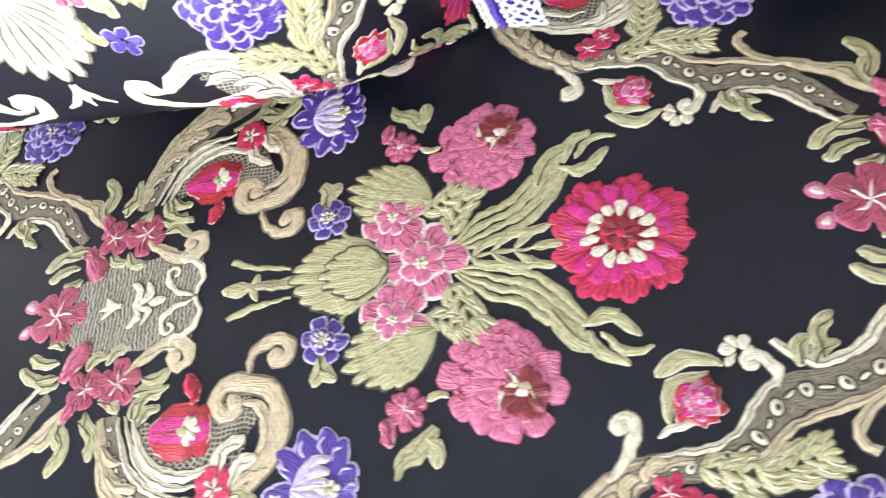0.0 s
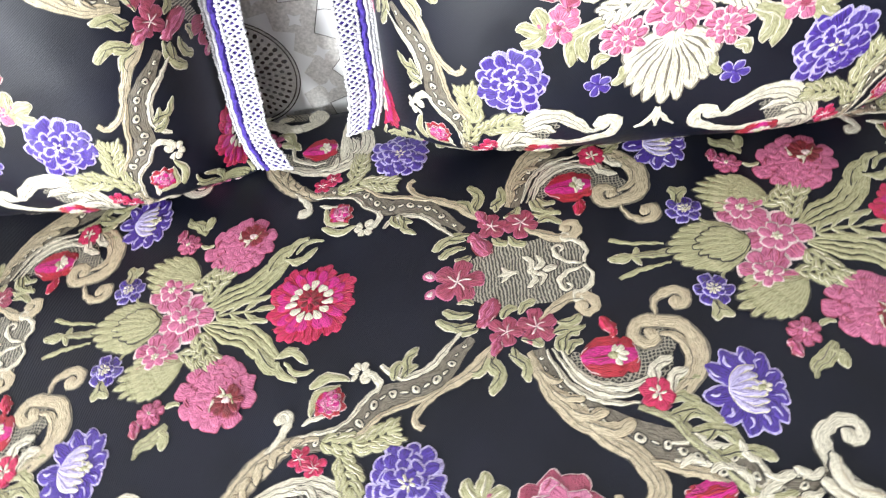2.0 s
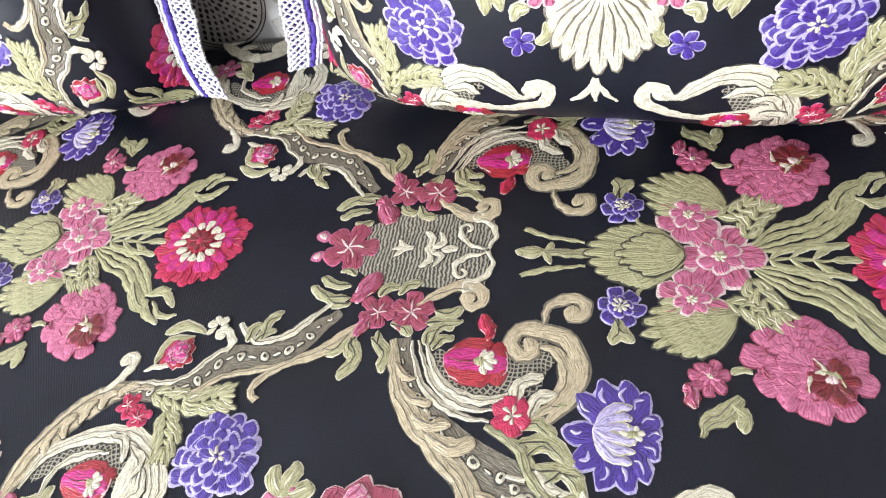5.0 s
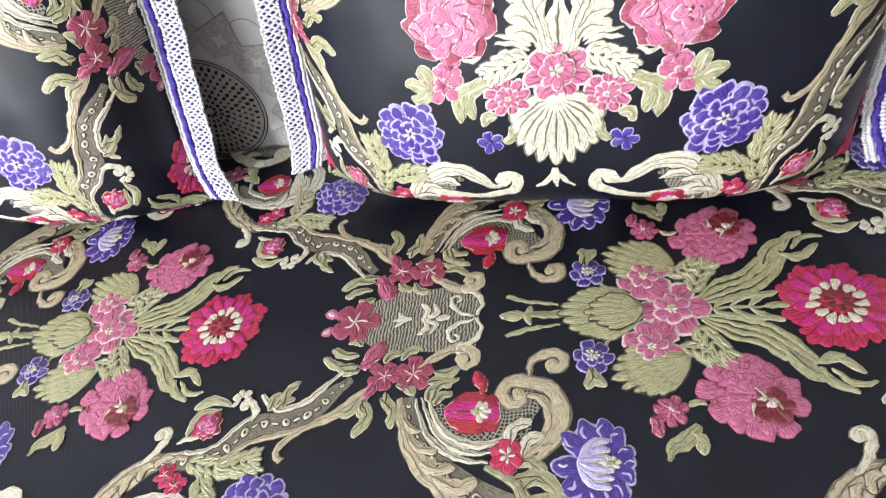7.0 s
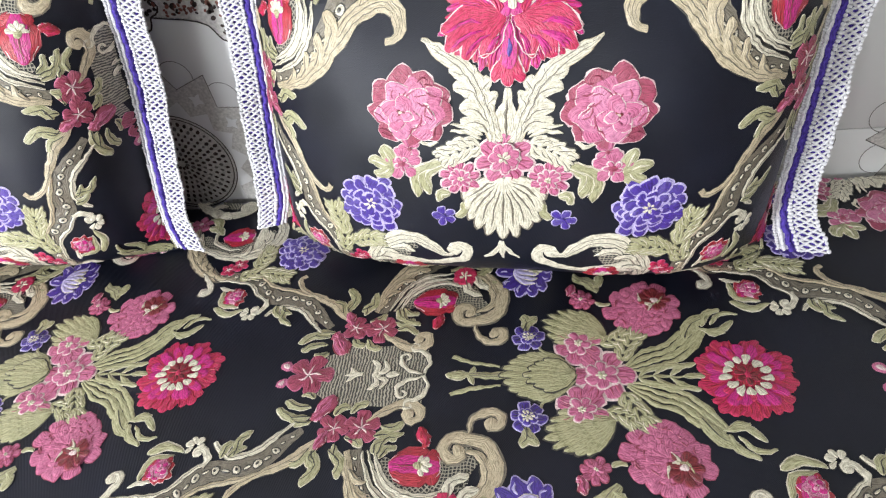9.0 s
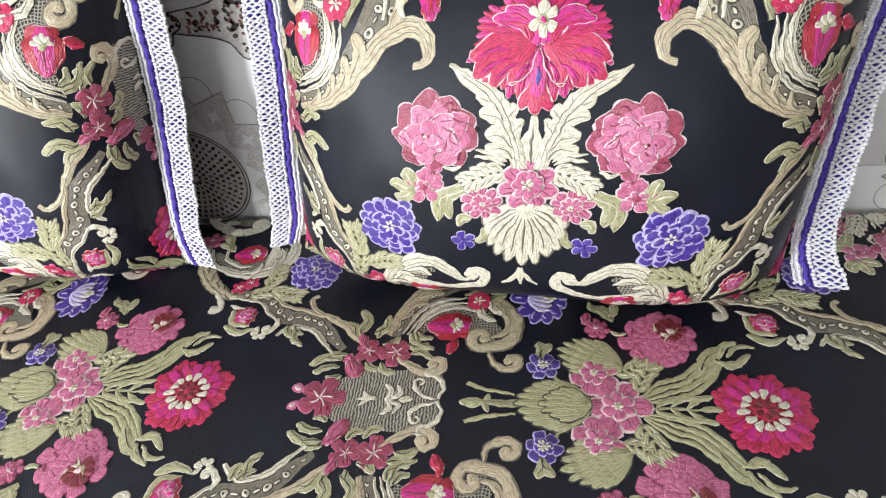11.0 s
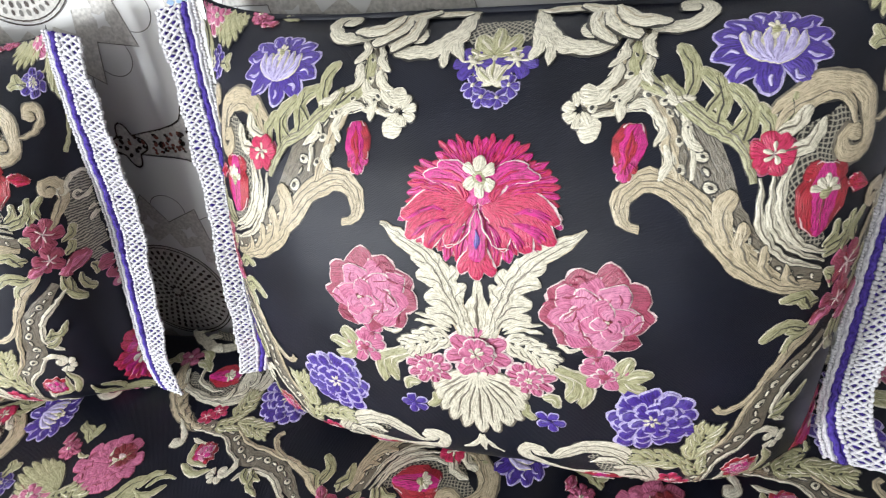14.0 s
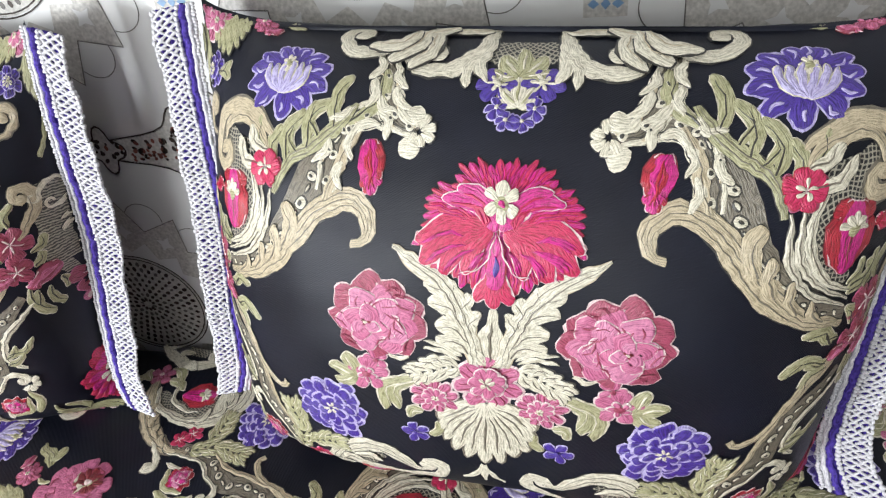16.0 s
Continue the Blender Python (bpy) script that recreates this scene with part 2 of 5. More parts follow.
class Motif:
    """A figure of the brocade, drawn in the cloth's own metres (u across, v along) as low domed ribbons of stitches."""

    def __init__(self, name, label=""):
        self.name, self.label = name, label
        self.v, self.f, self.i, self.uv, self.level = [], [], [], [], 1

    def ribbon(self, key, pts, widths, n=10, level=None, dome=0.0006, m=4, ease=False):
        c = crom(pts, n)
        s = np.linspace(0, 1, n + 1)
        if ease:
            fine = crom(pts, n * 4)
            s = 0.5 - 0.5 * np.cos(np.pi * s)
            c = np.stack([np.interp(s, np.linspace(0, 1, n * 4 + 1), fine[:, k]) for k in (0, 1)], 1)
        d = np.gradient(c, axis=0)
        d /= np.maximum(np.linalg.norm(d, axis=1), 1e-9)[:, None]
        side = np.stack([-d[:, 1], d[:, 0]], axis=1)
        w = np.interp(s, np.linspace(0, 1, len(widths)), widths) if not callable(widths) else np.array([widths(x) for x in s])
        run = np.concatenate([[0], np.cumsum(np.linalg.norm(np.diff(c, axis=0), axis=1))])
        base = len(self.v)
        off = (c[0, 0] * 13.7 + c[0, 1] * 7.1) % 1.0
        level = self.level if level is None else level
        rag = random.Random(int(abs(c[0, 0] * 7919 + c[-1, 1] * 6007 + level * 31) * 1000))
        for k in range(n + 1):
            loose = min(0.0008, 0.055 * w[k])
            edge = (rag.uniform(-1, 1) * loose, rag.uniform(-1, 1) * loose)
            for j in range(m + 1):
                t = 2 * j / m - 1
                p = c[k] + side[k] * (w[k] * 0.5 + edge[j > m / 2]) * t
                self.v.append((p[0], p[1], LIFT * level + (dome * (1 - t * t) if w[k] > 1e-4 else 0)))
                self.uv.append((run[k] + off, w[k] * 0.5 * t + off * 3))
        for k in range(n):
            for j in range(m):
                a = base + k * (m + 1) + j
                self.f.append((a, a + m + 1, a + m + 2, a + 1))
                self.i.append(HUES.index(key))

    def leaf(self, key, a, b, width, bend=0.0, rim="", level=None, rimw=0.0022, vein="", blunt=0.75, n=10, pa=0.55):
        """A pointed leaf or petal from a to b; blunt near 0.5 is round, near 1 sharp."""
        a, b = np.array(a, float), np.array(b, float)
        d = b - a
        mid = (a + b) / 2 + np.array([-d[1], d[0]]) * bend
        level = self.level if level is None else level
        pb = max(0.42, 1.25 * blunt - 0.32)
        top = (pa / (pa + pb)) ** pa * (pb / (pa + pb)) ** pb
        prof = lambda s: width * (max(0.0, s) ** pa * max(0.0, 1 - s) ** pb / top)
        if rim:
            dd = d / max(np.linalg.norm(d), 1e-9)
            self.ribbon(rim, [a - dd * rimw * 0.4, mid, b + dd * rimw], lambda s: prof(s) * (1 + 2 * rimw / width), n, level, 0.0005, ease=True)
            level += 1.6
        self.ribbon(key, [a, mid, b], prof, n, level, ease=True)
        if vein:
            self.ribbon(vein, [a + d * 0.05, mid * 0.9 + 0.05 * (a + b), b - d * 0.15], [0.0016, 0.0013, 0.0005], 6, level + 2.0, 0.0003, 2)
        return self

    def disc(self, key, c, r, level=None, dome=0.0009, squash=1.0, n=14):
        base = len(self.v)
        level = self.level if level is None else level
        c = np.array(c, float)
        self.v.append((c[0], c[1], LIFT * level + dome))
        self.uv.append((c[0], c[1]))
        for ring, (q, h) in enumerate(((0.55, 0.75), (1.0, 0.0))):
            for k in range(n):
                a = 2 * math.pi * k / n
                x, y = c[0] + r * q * math.cos(a), c[1] + r * q * squash * math.sin(a)
                self.v.append((x, y, LIFT * level + dome * h))
                self.uv.append((x, y))
        for k in range(n):
            k2 = (k + 1) % n
            self.f.append((base, base + 1 + k, base + 1 + k2))
            self.f.append((base + 1 + k, base + 1 + n + k, base + 1 + n + k2, base + 1 + k2))
            self.i += [HUES.index(key)] * 2
        return self

    def ring(self, key, c, r0, r1, count, width, rim="", turn=0.0, level=None, bend=0.0, blunt=0.62, rimw=0.0018, arc=360.0, squash=1.0, jitter=0.0, n=9, pa=0.85):
        rnd = random.Random(int(1e6 * (c[0] * 3 + c[1] * 7 + r1 * 11)) % 99991)
        for k in range(count):
            span = arc / count if arc >= 360 else arc / max(1, count - 1)
            a = radians(turn + span * k + rnd.uniform(-1, 1) * jitter * 40)
            q = 1 + rnd.uniform(-1, 1) * jitter
            ca, sa = math.cos(a), math.sin(a) * squash
            self.leaf(key, (c[0] + r0 * ca, c[1] + r0 * sa), (c[0] + r1 * q * ca, c[1] + r1 * q * sa), width, bend, rim, (1 if level is None else level) + 0.9 * (k % 2), rimw, blunt=blunt, n=n, pa=pa)
        return self

    def scroll(self, key, pts, widths, curl, turns=1.15, rim="", level=None, rimw=0.003, n=26, eye=True):
        """A ribbon through pts that ends in a spiral; curl: radius, negative to wind the other way."""
        p = [np.array(q, float) for q in pts]
        d = p[-1] - p[-2]
        d /= np.linalg.norm(d)
        sg, r = (1 if curl > 0 else -1), abs(curl)
        nrm = np.array([-d[1], d[0]]) * sg
        centre = p[-1] + nrm * r
        a0 = math.atan2(-nrm[1], -nrm[0])
        for k in range(1, 13):
            s = k / 12
            rr = r * (1 - 0.62 * s)
            a = a0 + sg * s * turns * 2 * math.pi
            p.append(centre + rr * np.array([math.cos(a), math.sin(a)]))
        level = self.level if level is None else level
        ww = list(widths)
        if rim:
            self.ribbon(rim, p, [w + 2 * rimw for w in ww], n, level, 0.0003)
            level += 1.5
        self.ribbon(key, p, ww, n, level)
        if eye:
            self.disc(key, centre + np.array([math.cos(a), math.sin(a)]) * r * 0.25, max(ww[-1] * 0.75, r * 0.42), level + 0.8)
        return self

    def beads(self, pts, count, r=0.0042, level=None, key="cream"):
        level = self.level if level is None else level
        for q in crom(pts, count - 1):
            self.disc(key, q, r, level + 1, 0.0009, n=10)
            self.disc("line", q, r * 0.45, level + 3.5, 0.0004, n=8)
        return self

    def mirrored(self):
        o = Motif(self.name, self.label)
        o.v, o.i, o.uv = [(-u, v, h) for u, v, h in self.v], self.i, self.uv
        o.f = [tuple(reversed(f)) for f in self.f]
        return o

    def bounds(self):
        a = np.array(self.v)
        return a[:, 0].min(), a[:, 0].max(), a[:, 1].min(), a[:, 1].max()

    def lay(self, place, parent, clip=None):
        """A mesh of the figure on a surface: place(u, v, h) gives the point; clip: (u0, u1, v0, v1) of the cloth."""
        a = np.array(self.v)
        if clip is None:
            faces, index = self.f, self.i
        else:
            inside = (a[:, 0] > clip[0]) & (a[:, 0] < clip[1]) & (a[:, 1] > clip[2]) & (a[:, 1] < clip[3])
            keep = [k for k, f in enumerate(self.f) if all(inside[x] for x in f)]
            if not keep:
                return None
            faces, index = [self.f[k] for k in keep], [self.i[k] for k in keep]
        used = sorted({x for f in faces for x in f})
        to = {x: k for k, x in enumerate(used)}
        wob = lambda p, q: 0.0007 * math.sin(p * 410 + 1.7 * math.sin(q * 230)) + 0.0008 * math.sin(p * 150 + q * 95)
        verts = [place(a[x][0] + wob(a[x][1], a[x][0]), a[x][1] + wob(a[x][0] + 0.3, a[x][1]), a[x][2]) for x in used]
        kinds = sorted(set(index))
        return mesh_object(self.name, verts, [tuple(to[x] for x in f) for f in faces], [SILK[HUES[k]] for k in kinds],
                           [kinds.index(k) for k in index], [self.uv[x] for x in used], parent, self.label)


# ---- the figures of the brocade ----
PERIOD, HALF = 0.68, 0.368  # repeat along the cloth; distance between the two kinds of column


def wheel(name, c, r, petals, key, rim, heart, label="", turn=0.0, inner=True, squash=1.0):
    """A small open flower with a ring of petals."""
    m = Motif(name, label)
    m.disc(key, c, r * 0.62, 0.5, 0.0003, squash)
    m.ring(key, c, r * 0.12, r, petals, r * 3.3 / petals, rim, turn, 1, squash=squash, rimw=max(0.0010, r * 0.075), blunt=0.6)
    if inner:
        m.ring(rim or key, c, r * 0.05, r * 0.52, petals, r * 0.36, "", turn + 180 / petals, 5.0, squash=squash)
        m.ring(key, c, r * 0.05, r * 0.44, petals, r * 0.24, "", turn + 180 / petals, 7.0, squash=squash)
    m.disc(heart, c, r * 0.2, 8.5)
    return m


def rose(name, c, r, turn=0.0, label="", keys=("pink", "rose", "blush"), squash=0.94):
    """A full rose: ruffled petals, overlapping, turned round a dark folded heart."""
    a, b, rim = keys
    m = Motif(name, label)
    t0 = radians(turn)
    q = np.array([c[0] + r * 0.26 * math.cos(t0), c[1] + r * 0.26 * math.sin(t0)])
    m.disc(b, c, r * 0.84, 0.6, 0.0004, squash, 20)
    m.ring(b, c, r * 0.30, r, 9, r * 0.66, rim, turn, 1.2, bend=0.20, squash=squash, jitter=0.08, rimw=r * 0.026, blunt=0.38, n=12)
    m.ring(a, (c[0] - r * 0.06, c[1] - r * 0.03), r * 0.22, r * 0.76, 7, r * 0.60, rim, turn + 25, 3.8, bend=-0.28, squash=squash, jitter=0.10, rimw=r * 0.028, blunt=0.38, n=12)
    m.disc(a, c, r * 0.42, 6.2, 0.0006, squash, 16)
    m.ring("shell", q * 0.5 + np.array(c) * 0.5, r * 0.04, r * 0.60, 5, r * 0.58, rim, turn + 60, 6.6, bend=0.38, squash=squash, jitter=0.12, rimw=r * 0.028, blunt=0.38, n=12)
    m.ring(a, q, r * 0.03, r * 0.40, 4, r * 0.42, rim, turn + 10, 9.2, bend=0.45, squash=squash, jitter=0.12, rimw=r * 0.026, blunt=0.38, n=11)
    m.ring("shell", q, r * 0.01, r * 0.24, 3, r * 0.26, rim, turn + 75, 11.6, bend=0.5, rimw=r * 0.028, blunt=0.44)
    for k in range(3):
        a2 = t0 + 2.3 + 1.1 * k
        e = [np.array(c) + r * f * np.array([math.cos(a2 + g), math.sin(a2 + g) * squash]) for f, g in ((0.34, -0.5), (0.50, -0.2), (0.44, 0.1), (0.58, 0.4))]
        m.ribbon(rim, e, [0.001, r * 0.05, r * 0.06, 0.001], 10, 9.0, 0.0004, 2)
    fold = random.Random(int(abs(c[0]) * 1000) + 7)
    for k in range(22):  # darker threads in the folds of the petals
        a2, f = fold.uniform(0, 2 * math.pi), fold.uniform(0.34, 0.92)
        o = np.array(c) + r * f * np.array([math.cos(a2), math.sin(a2) * squash])
        e = r * fold.uniform(0.10, 0.20) * np.array([math.cos(a2 + 0.9), math.sin(a2 + 0.9)])
        m.leaf("rose", o - e, o + e, r * 0.040, fold.uniform(-0.3, 0.3), "", 10.0, n=6)
    m.disc("wine", q, r * 0.09, 13.8, 0.0005)
    m.disc("cream", q, r * 0.04, 15.2, 0.0005)
    return m


def carnation(name, c, r, turn, label=""):
    """The ruffled seat rose: many short fringed petals, one dark side, cream wisps across it."""
    m = Motif(name, label)
    m.disc("pink", c, r * 0.84, 0.6, 0.0006, 0.95, 22)
    rnd = random.Random(int(c[0] * 1000))
    for count, r0, r1, w, lev in ((11, 0.55, 1.02, 0.46, 1.0), (17, 0.45, 0.86, 0.28, 2.4), (17, 0.30, 0.66, 0.22, 3.6), (12, 0.16, 0.48, 0.21, 4.8), (8, 0.02, 0.32, 0.20, 6.0)):
        m.ring("pink", c, r * r0, r * r1, count, r * w, "rose", turn + lev * 17, lev, bend=0.1, jitter=0.12, blunt=0.40, rimw=r * 0.016, squash=0.95, n=8)
    for k in range(26):  # deep folds between the ruffles
        a, q = rnd.uniform(0, 2 * math.pi), rnd.uniform(0.30, 0.82)
        o = np.array(c) + r * q * np.array([math.cos(a), math.sin(a)])
        e = r * rnd.uniform(0.08, 0.16) * np.array([-math.sin(a), math.cos(a)])
        m.leaf("rose", o - e, o + e, r * 0.05, rnd.uniform(-0.4, 0.4), "", 7.0, n=5)
    d = np.array([math.cos(radians(turn)), math.sin(radians(turn))])
    q = np.array(c) + d * r * 0.42
    m.disc("rose", q, r * 0.40, 7.6, 0.0008, 0.9)
    m.ring("wine", q, r * 0.08, r * 0.42, 9, r * 0.18, "rose", turn, 8.2, jitter=0.1, rimw=r * 0.02)
    m.disc("blush", q, r * 0.10, 11.0)
    e = np.array([-d[1], d[0]])
    o = np.array(c) + d * r * 0.12
    m.ribbon("cream", [o - e * r * 0.42 + d * r * 0.18, o - e * r * 0.2, o + e * r * 0.05 + d * r * 0.1, o + e * r * 0.16 - d * r * 0.12], [0.001, r * 0.09, r * 0.14, 0.001], 10, 10.5)
    m.ribbon("olive", [o + d * r * 0.05, o + d * r * 0.3 + e * r * 0.12, o + d * r * 0.52 + e * r * 0.05], [0.001, r * 0.12, 0.001], 8, 10.8)
    return m


def fan(name, base, tip, spread, lobes, key="olive", rim="cream", label="", depth=0.62, vein=True):
    """A fan-shaped leaf: lobes spreading from its base towards its tip."""
    m = Motif(name, label)
    b, t = np.array(base, float), np.array(tip, float)
    d = t - b
    ln = np.linalg.norm(d)
    ang = math.atan2(d[1], d[0])
    order = sorted(range(lobes), key=lambda k: -abs(k - (lobes - 1) / 2))
    for q, k in enumerate(order):
        f = (k - (lobes - 1) / 2) / ((lobes - 1) / 2)
        a = ang + radians(spread) * f
        l2 = ln * (1 - (1 - depth) * abs(f) ** 1.4)
        e = b + l2 * np.array([math.cos(a), math.sin(a)])
        m.leaf(key, b, e, ln * 1.75 * math.sin(radians(spread)) / lobes + ln * 0.05, 0.10 * f, rim, 1 + 0.35 * q, ln * 0.018 + 0.0005, blunt=0.55, n=9)
        if vein:
            m.leaf(rim, b + (e - b) * 0.2, b + (e - b) * 0.86, 0.0022, 0.10 * f, "", 4.2 + 0.35 * q, n=6)
    return m


def acanthus(name, spine, widths, teeth, side, key="cream", rim="shade", label="", size=0.022):
    """A long acanthus blade: a broad ribbon with overlapping lobes along one side."""
    m = Motif(name, label)
    m.ribbon(rim, spine, [w + 0.004 for w in widths], 32, 0.6, 0.0002)
    m.ribbon(key, spine, widths, 32, 1.6)
    c = crom(spine, teeth * 2)
    ww = np.interp(np.linspace(0, 1, teeth * 2 + 1), np.linspace(0, 1, len(widths)), widths)
    m.disc(key, c[-1], widths[-1] * 0.5, 1.7, 0.0006, n=10)
    for k in range(2, int(teeth * 1.45), 2):
        d = c[k] - c[k - 1]
        d /= np.linalg.norm(d)
        e = np.array([-d[1], d[0]]) * side
        b = c[k] - d * size * 0.4
        m.leaf(key, b, c[k] + d * size * 0.75 + e * (ww[k] * 0.5 + size * 0.18), size * 0.5, -0.22 * side, "line", 3.0, 0.0012, blunt=0.5)
    for off in (-0.22, 0.22):  # long seams along the blade
        n = np.gradient(c, axis=0)
        n /= np.linalg.norm(n, axis=1)[:, None]
        m.ribbon("shade", c + np.stack([-n[:, 1], n[:, 0]], 1) * (ww * off)[:, None], [0.0006, 0.0014, 0.0014, 0.0004], 18, 4.9, 0.0003, 2)
    return m


def bead_ribbon(name, spine, widths, beads, label=""):
    """The grey-brown ribbon with cream edges and a row of ringed beads."""
    m = Motif(name, label)
    m.ribbon("shade", spine, widths, 22, 0.8, 0.0003)
    c = crom(spine, 22)
    n = np.gradient(c, axis=0)
    n /= np.linalg.norm(n, axis=1)[:, None]
    e = np.stack([-n[:, 1], n[:, 0]], 1)
    w = np.interp(np.linspace(0, 1, 23), np.linspace(0, 1, len(widths)), widths)[:, None]
    for s in (-1, 1):
        m.ribbon("cream", c + e * w * 0.5 * s, [0.003, 0.0065, 0.007, 0.006, 0.003], 22, 1.8)
        m.ribbon("line", c + e * (w * 0.5 - 0.0045) * s, [0.0008, 0.0014, 0.0014, 0.0008], 20, 2.6, 0.0002, 2)
    m.beads(crom(spine, 12)[1:-1], beads, 0.0040, 1.8)
    for k in range(3, 21, 3):
        s = 1 if (k // 3) % 2 else -1
        o = c[k] + e[k] * w[k] * 0.5 * s
        m.leaf("cream", o - n[k] * 0.010, o + n[k] * 0.014 + e[k] * s * (0.004 + 0.16 * w[k]), 0.0085, -0.25 * s, "line", 3.0, 0.0008)
        m.leaf("tan", o - n[k] * 0.004 - e[k] * s * w[k] * 0.12, o + n[k] * 0.012 - e[k] * s * w[k] * 0.22, 0.0045, 0.2 * s, "", 3.2)
    return m


def pomegranate(name, c, r, turn, label=""):
    """A closed red fruit-flower with a cream crown."""
    m = Motif(name, label)
    d = np.array([math.cos(radians(turn)), math.sin(radians(turn))])
    e = np.array([-d[1], d[0]])
    o = np.array(c, float)
    for k, s in enumerate((-1.0, 1.0, -0.55, 0.55, 0.0)):
        m.leaf("red" if k != 4 else "magenta", o - d * r * 0.9, o + d * r * (0.95 - 0.15 * abs(s)) + e * r * 0.62 * s, r * 0.80, -0.42 * s, "blush" if k > 1 else "wine", 1.2 + k * 0.9, 0.0010, blunt=0.46, pa=0.5)
        m.leaf("wine", o - d * r * 0.7, o + d * r * (0.6 - 0.1 * abs(s)) + e * r * 0.55 * s, r * 0.10, -0.42 * s, "", 3.6 + k * 0.9)
    m.ring("cream", o + d * r * 0.25, 0.001, r * 0.42, 5, r * 0.2, "", turn - 80, 8.4, arc=160)
    m.disc("olive", o + d * r * 0.2, r * 0.16, 9.6)
    return m


def lotus(name, c, r, label=""):
    """A violet lotus seen from the side, opening along the cloth, with pale inner petals."""
    m = Motif(name, label)
    x, y = c
    for a, ln, w in ((-165, 1.0, 0.52), (-15, 1.0, 0.52), (-130, 1.0, 0.5), (-50, 1.0, 0.5), (-90, 1.02, 0.5), (165, 1.02, 0.5), (15, 1.02, 0.5), (140, 1.0, 0.46), (40, 1.0, 0.46), (112, 0.95, 0.44), (68, 0.95, 0.44), (90, 0.9, 0.44)):
        ca, sa = math.cos(radians(a)), math.sin(radians(a))
        e = (x + r * ln * ca * 1.08, y + r * ln * sa * 0.92)
        m.leaf("violet", (x + r * 0.2 * ca, y + r * 0.2 * sa), e, r * w * 0.88, 0.08 if ca > 0 else -0.08, "lilac", 1.0 + (0.7 if sa > 0.3 else 0), r * 0.042, blunt=0.72, n=12)
        m.leaf("lilac", (x + r * 0.62 * ca, y + r * 0.62 * sa * 0.92), (x + r * 0.93 * ca, y + r * 0.9 * sa * 0.92), r * 0.07, 0.25, "", 4.4)
    for k, f in enumerate((-1, 1, -0.62, 0.62, -0.22, 0.22)):
        m.leaf("lilac", (x + r * 0.06 * f, y - r * 0.36), (x + r * 0.52 * f, y + r * (0.42 - 0.12 * abs(f))), r * 0.155, -0.2 * f, "cream", 5.0 + 0.5 * k, r * 0.03, blunt=0.45)
    m.ring("cream", (x, y + r * 0.34), 0.001, r * 0.2, 7, r * 0.11, "", 0, 8.6)
    m.disc("olive", (x, y + r * 0.34), r * 0.08, 10.5)
    return m


def dahlia(name, c, r, label=""):
    """A violet dahlia with lilac-edged petals in four rings."""
    m = Motif(name, label)
    m.disc("violet", c, r * 0.8, 0.6, 0.0004)
    for cnt, r0, r1, w, lev, tn in ((13, 0.56, 1.0, 0.36, 1.0, 0), (11, 0.40, 0.80, 0.32, 3.6, 15), (8, 0.24, 0.60, 0.30, 6.2, 5), (6, 0.08, 0.40, 0.24, 8.8, 25)):
        m.ring("violet", c, r * r0, r * r1, cnt, r * w, "lilac", tn, lev, jitter=0.14, rimw=r * 0.060, blunt=0.46, bend=0.15, n=9)
    m.ring("cream", c, 0.001, r * 0.20, 6, r * 0.09, "", 10, 11.6)
    m.disc("violet", c, r * 0.05, 13.6)
    return m


def tulip(name, c, r, turn, label="", keys=("magenta", "red")):
    m = Motif(name, label)
    d = np.array([math.cos(radians(turn)), math.sin(radians(turn))])
    e = np.array([-d[1], d[0]])
    o = np.array(c, float)
    for k, (s, ln) in enumerate(((-0.9, 0.7), (0.9, 0.7), (-0.45, 0.95), (0.45, 0.95), (0.0, 1.0))):
        m.leaf(keys[k % 2], o - d * r, o + d * r * ln + e * r * 0.42 * s, r * 0.60, -0.30 * s, "blush" if k in (2, 3) else "wine", 1 + k * 0.8, 0.0009, blunt=0.40, pa=0.30)
        m.leaf(keys[(k + 1) % 2], o - d * r * 0.8, o + d * r * ln * 0.8 + e * r * 0.4 * s, r * 0.13, -0.35 * s, "", 5.2 + k * 0.8)
    return m


def bud(name, c, r, turn, label=""):
    m = rose(name, c, r, turn, label, ("magenta", "red", "blush"))
    d = np.array([math.cos(radians(turn)), math.sin(radians(turn))])
    e = np.array([-d[1], d[0]])
    o = np.array(c)
    m.leaf("olive", o - d * r * 1.3 - e * r * 0.6, o + e * r * 0.9 + d * r * 0.8, r * 0.5, 0.35, "cream", 2, 0.0014)
    m.leaf("olive", o - d * r * 1.2 + e * r * 1.3, o + d * r * 1.4 + e * r * 1.1, r * 0.55, 0.25, "cream", 2, 0.0014)
    m.leaf("cream", o - d * r * 1.9 - e * r * 0.9, o - d * r * 0.4 - e * r * 0.9, r * 0.4, 0.1, "", 2)
    return m


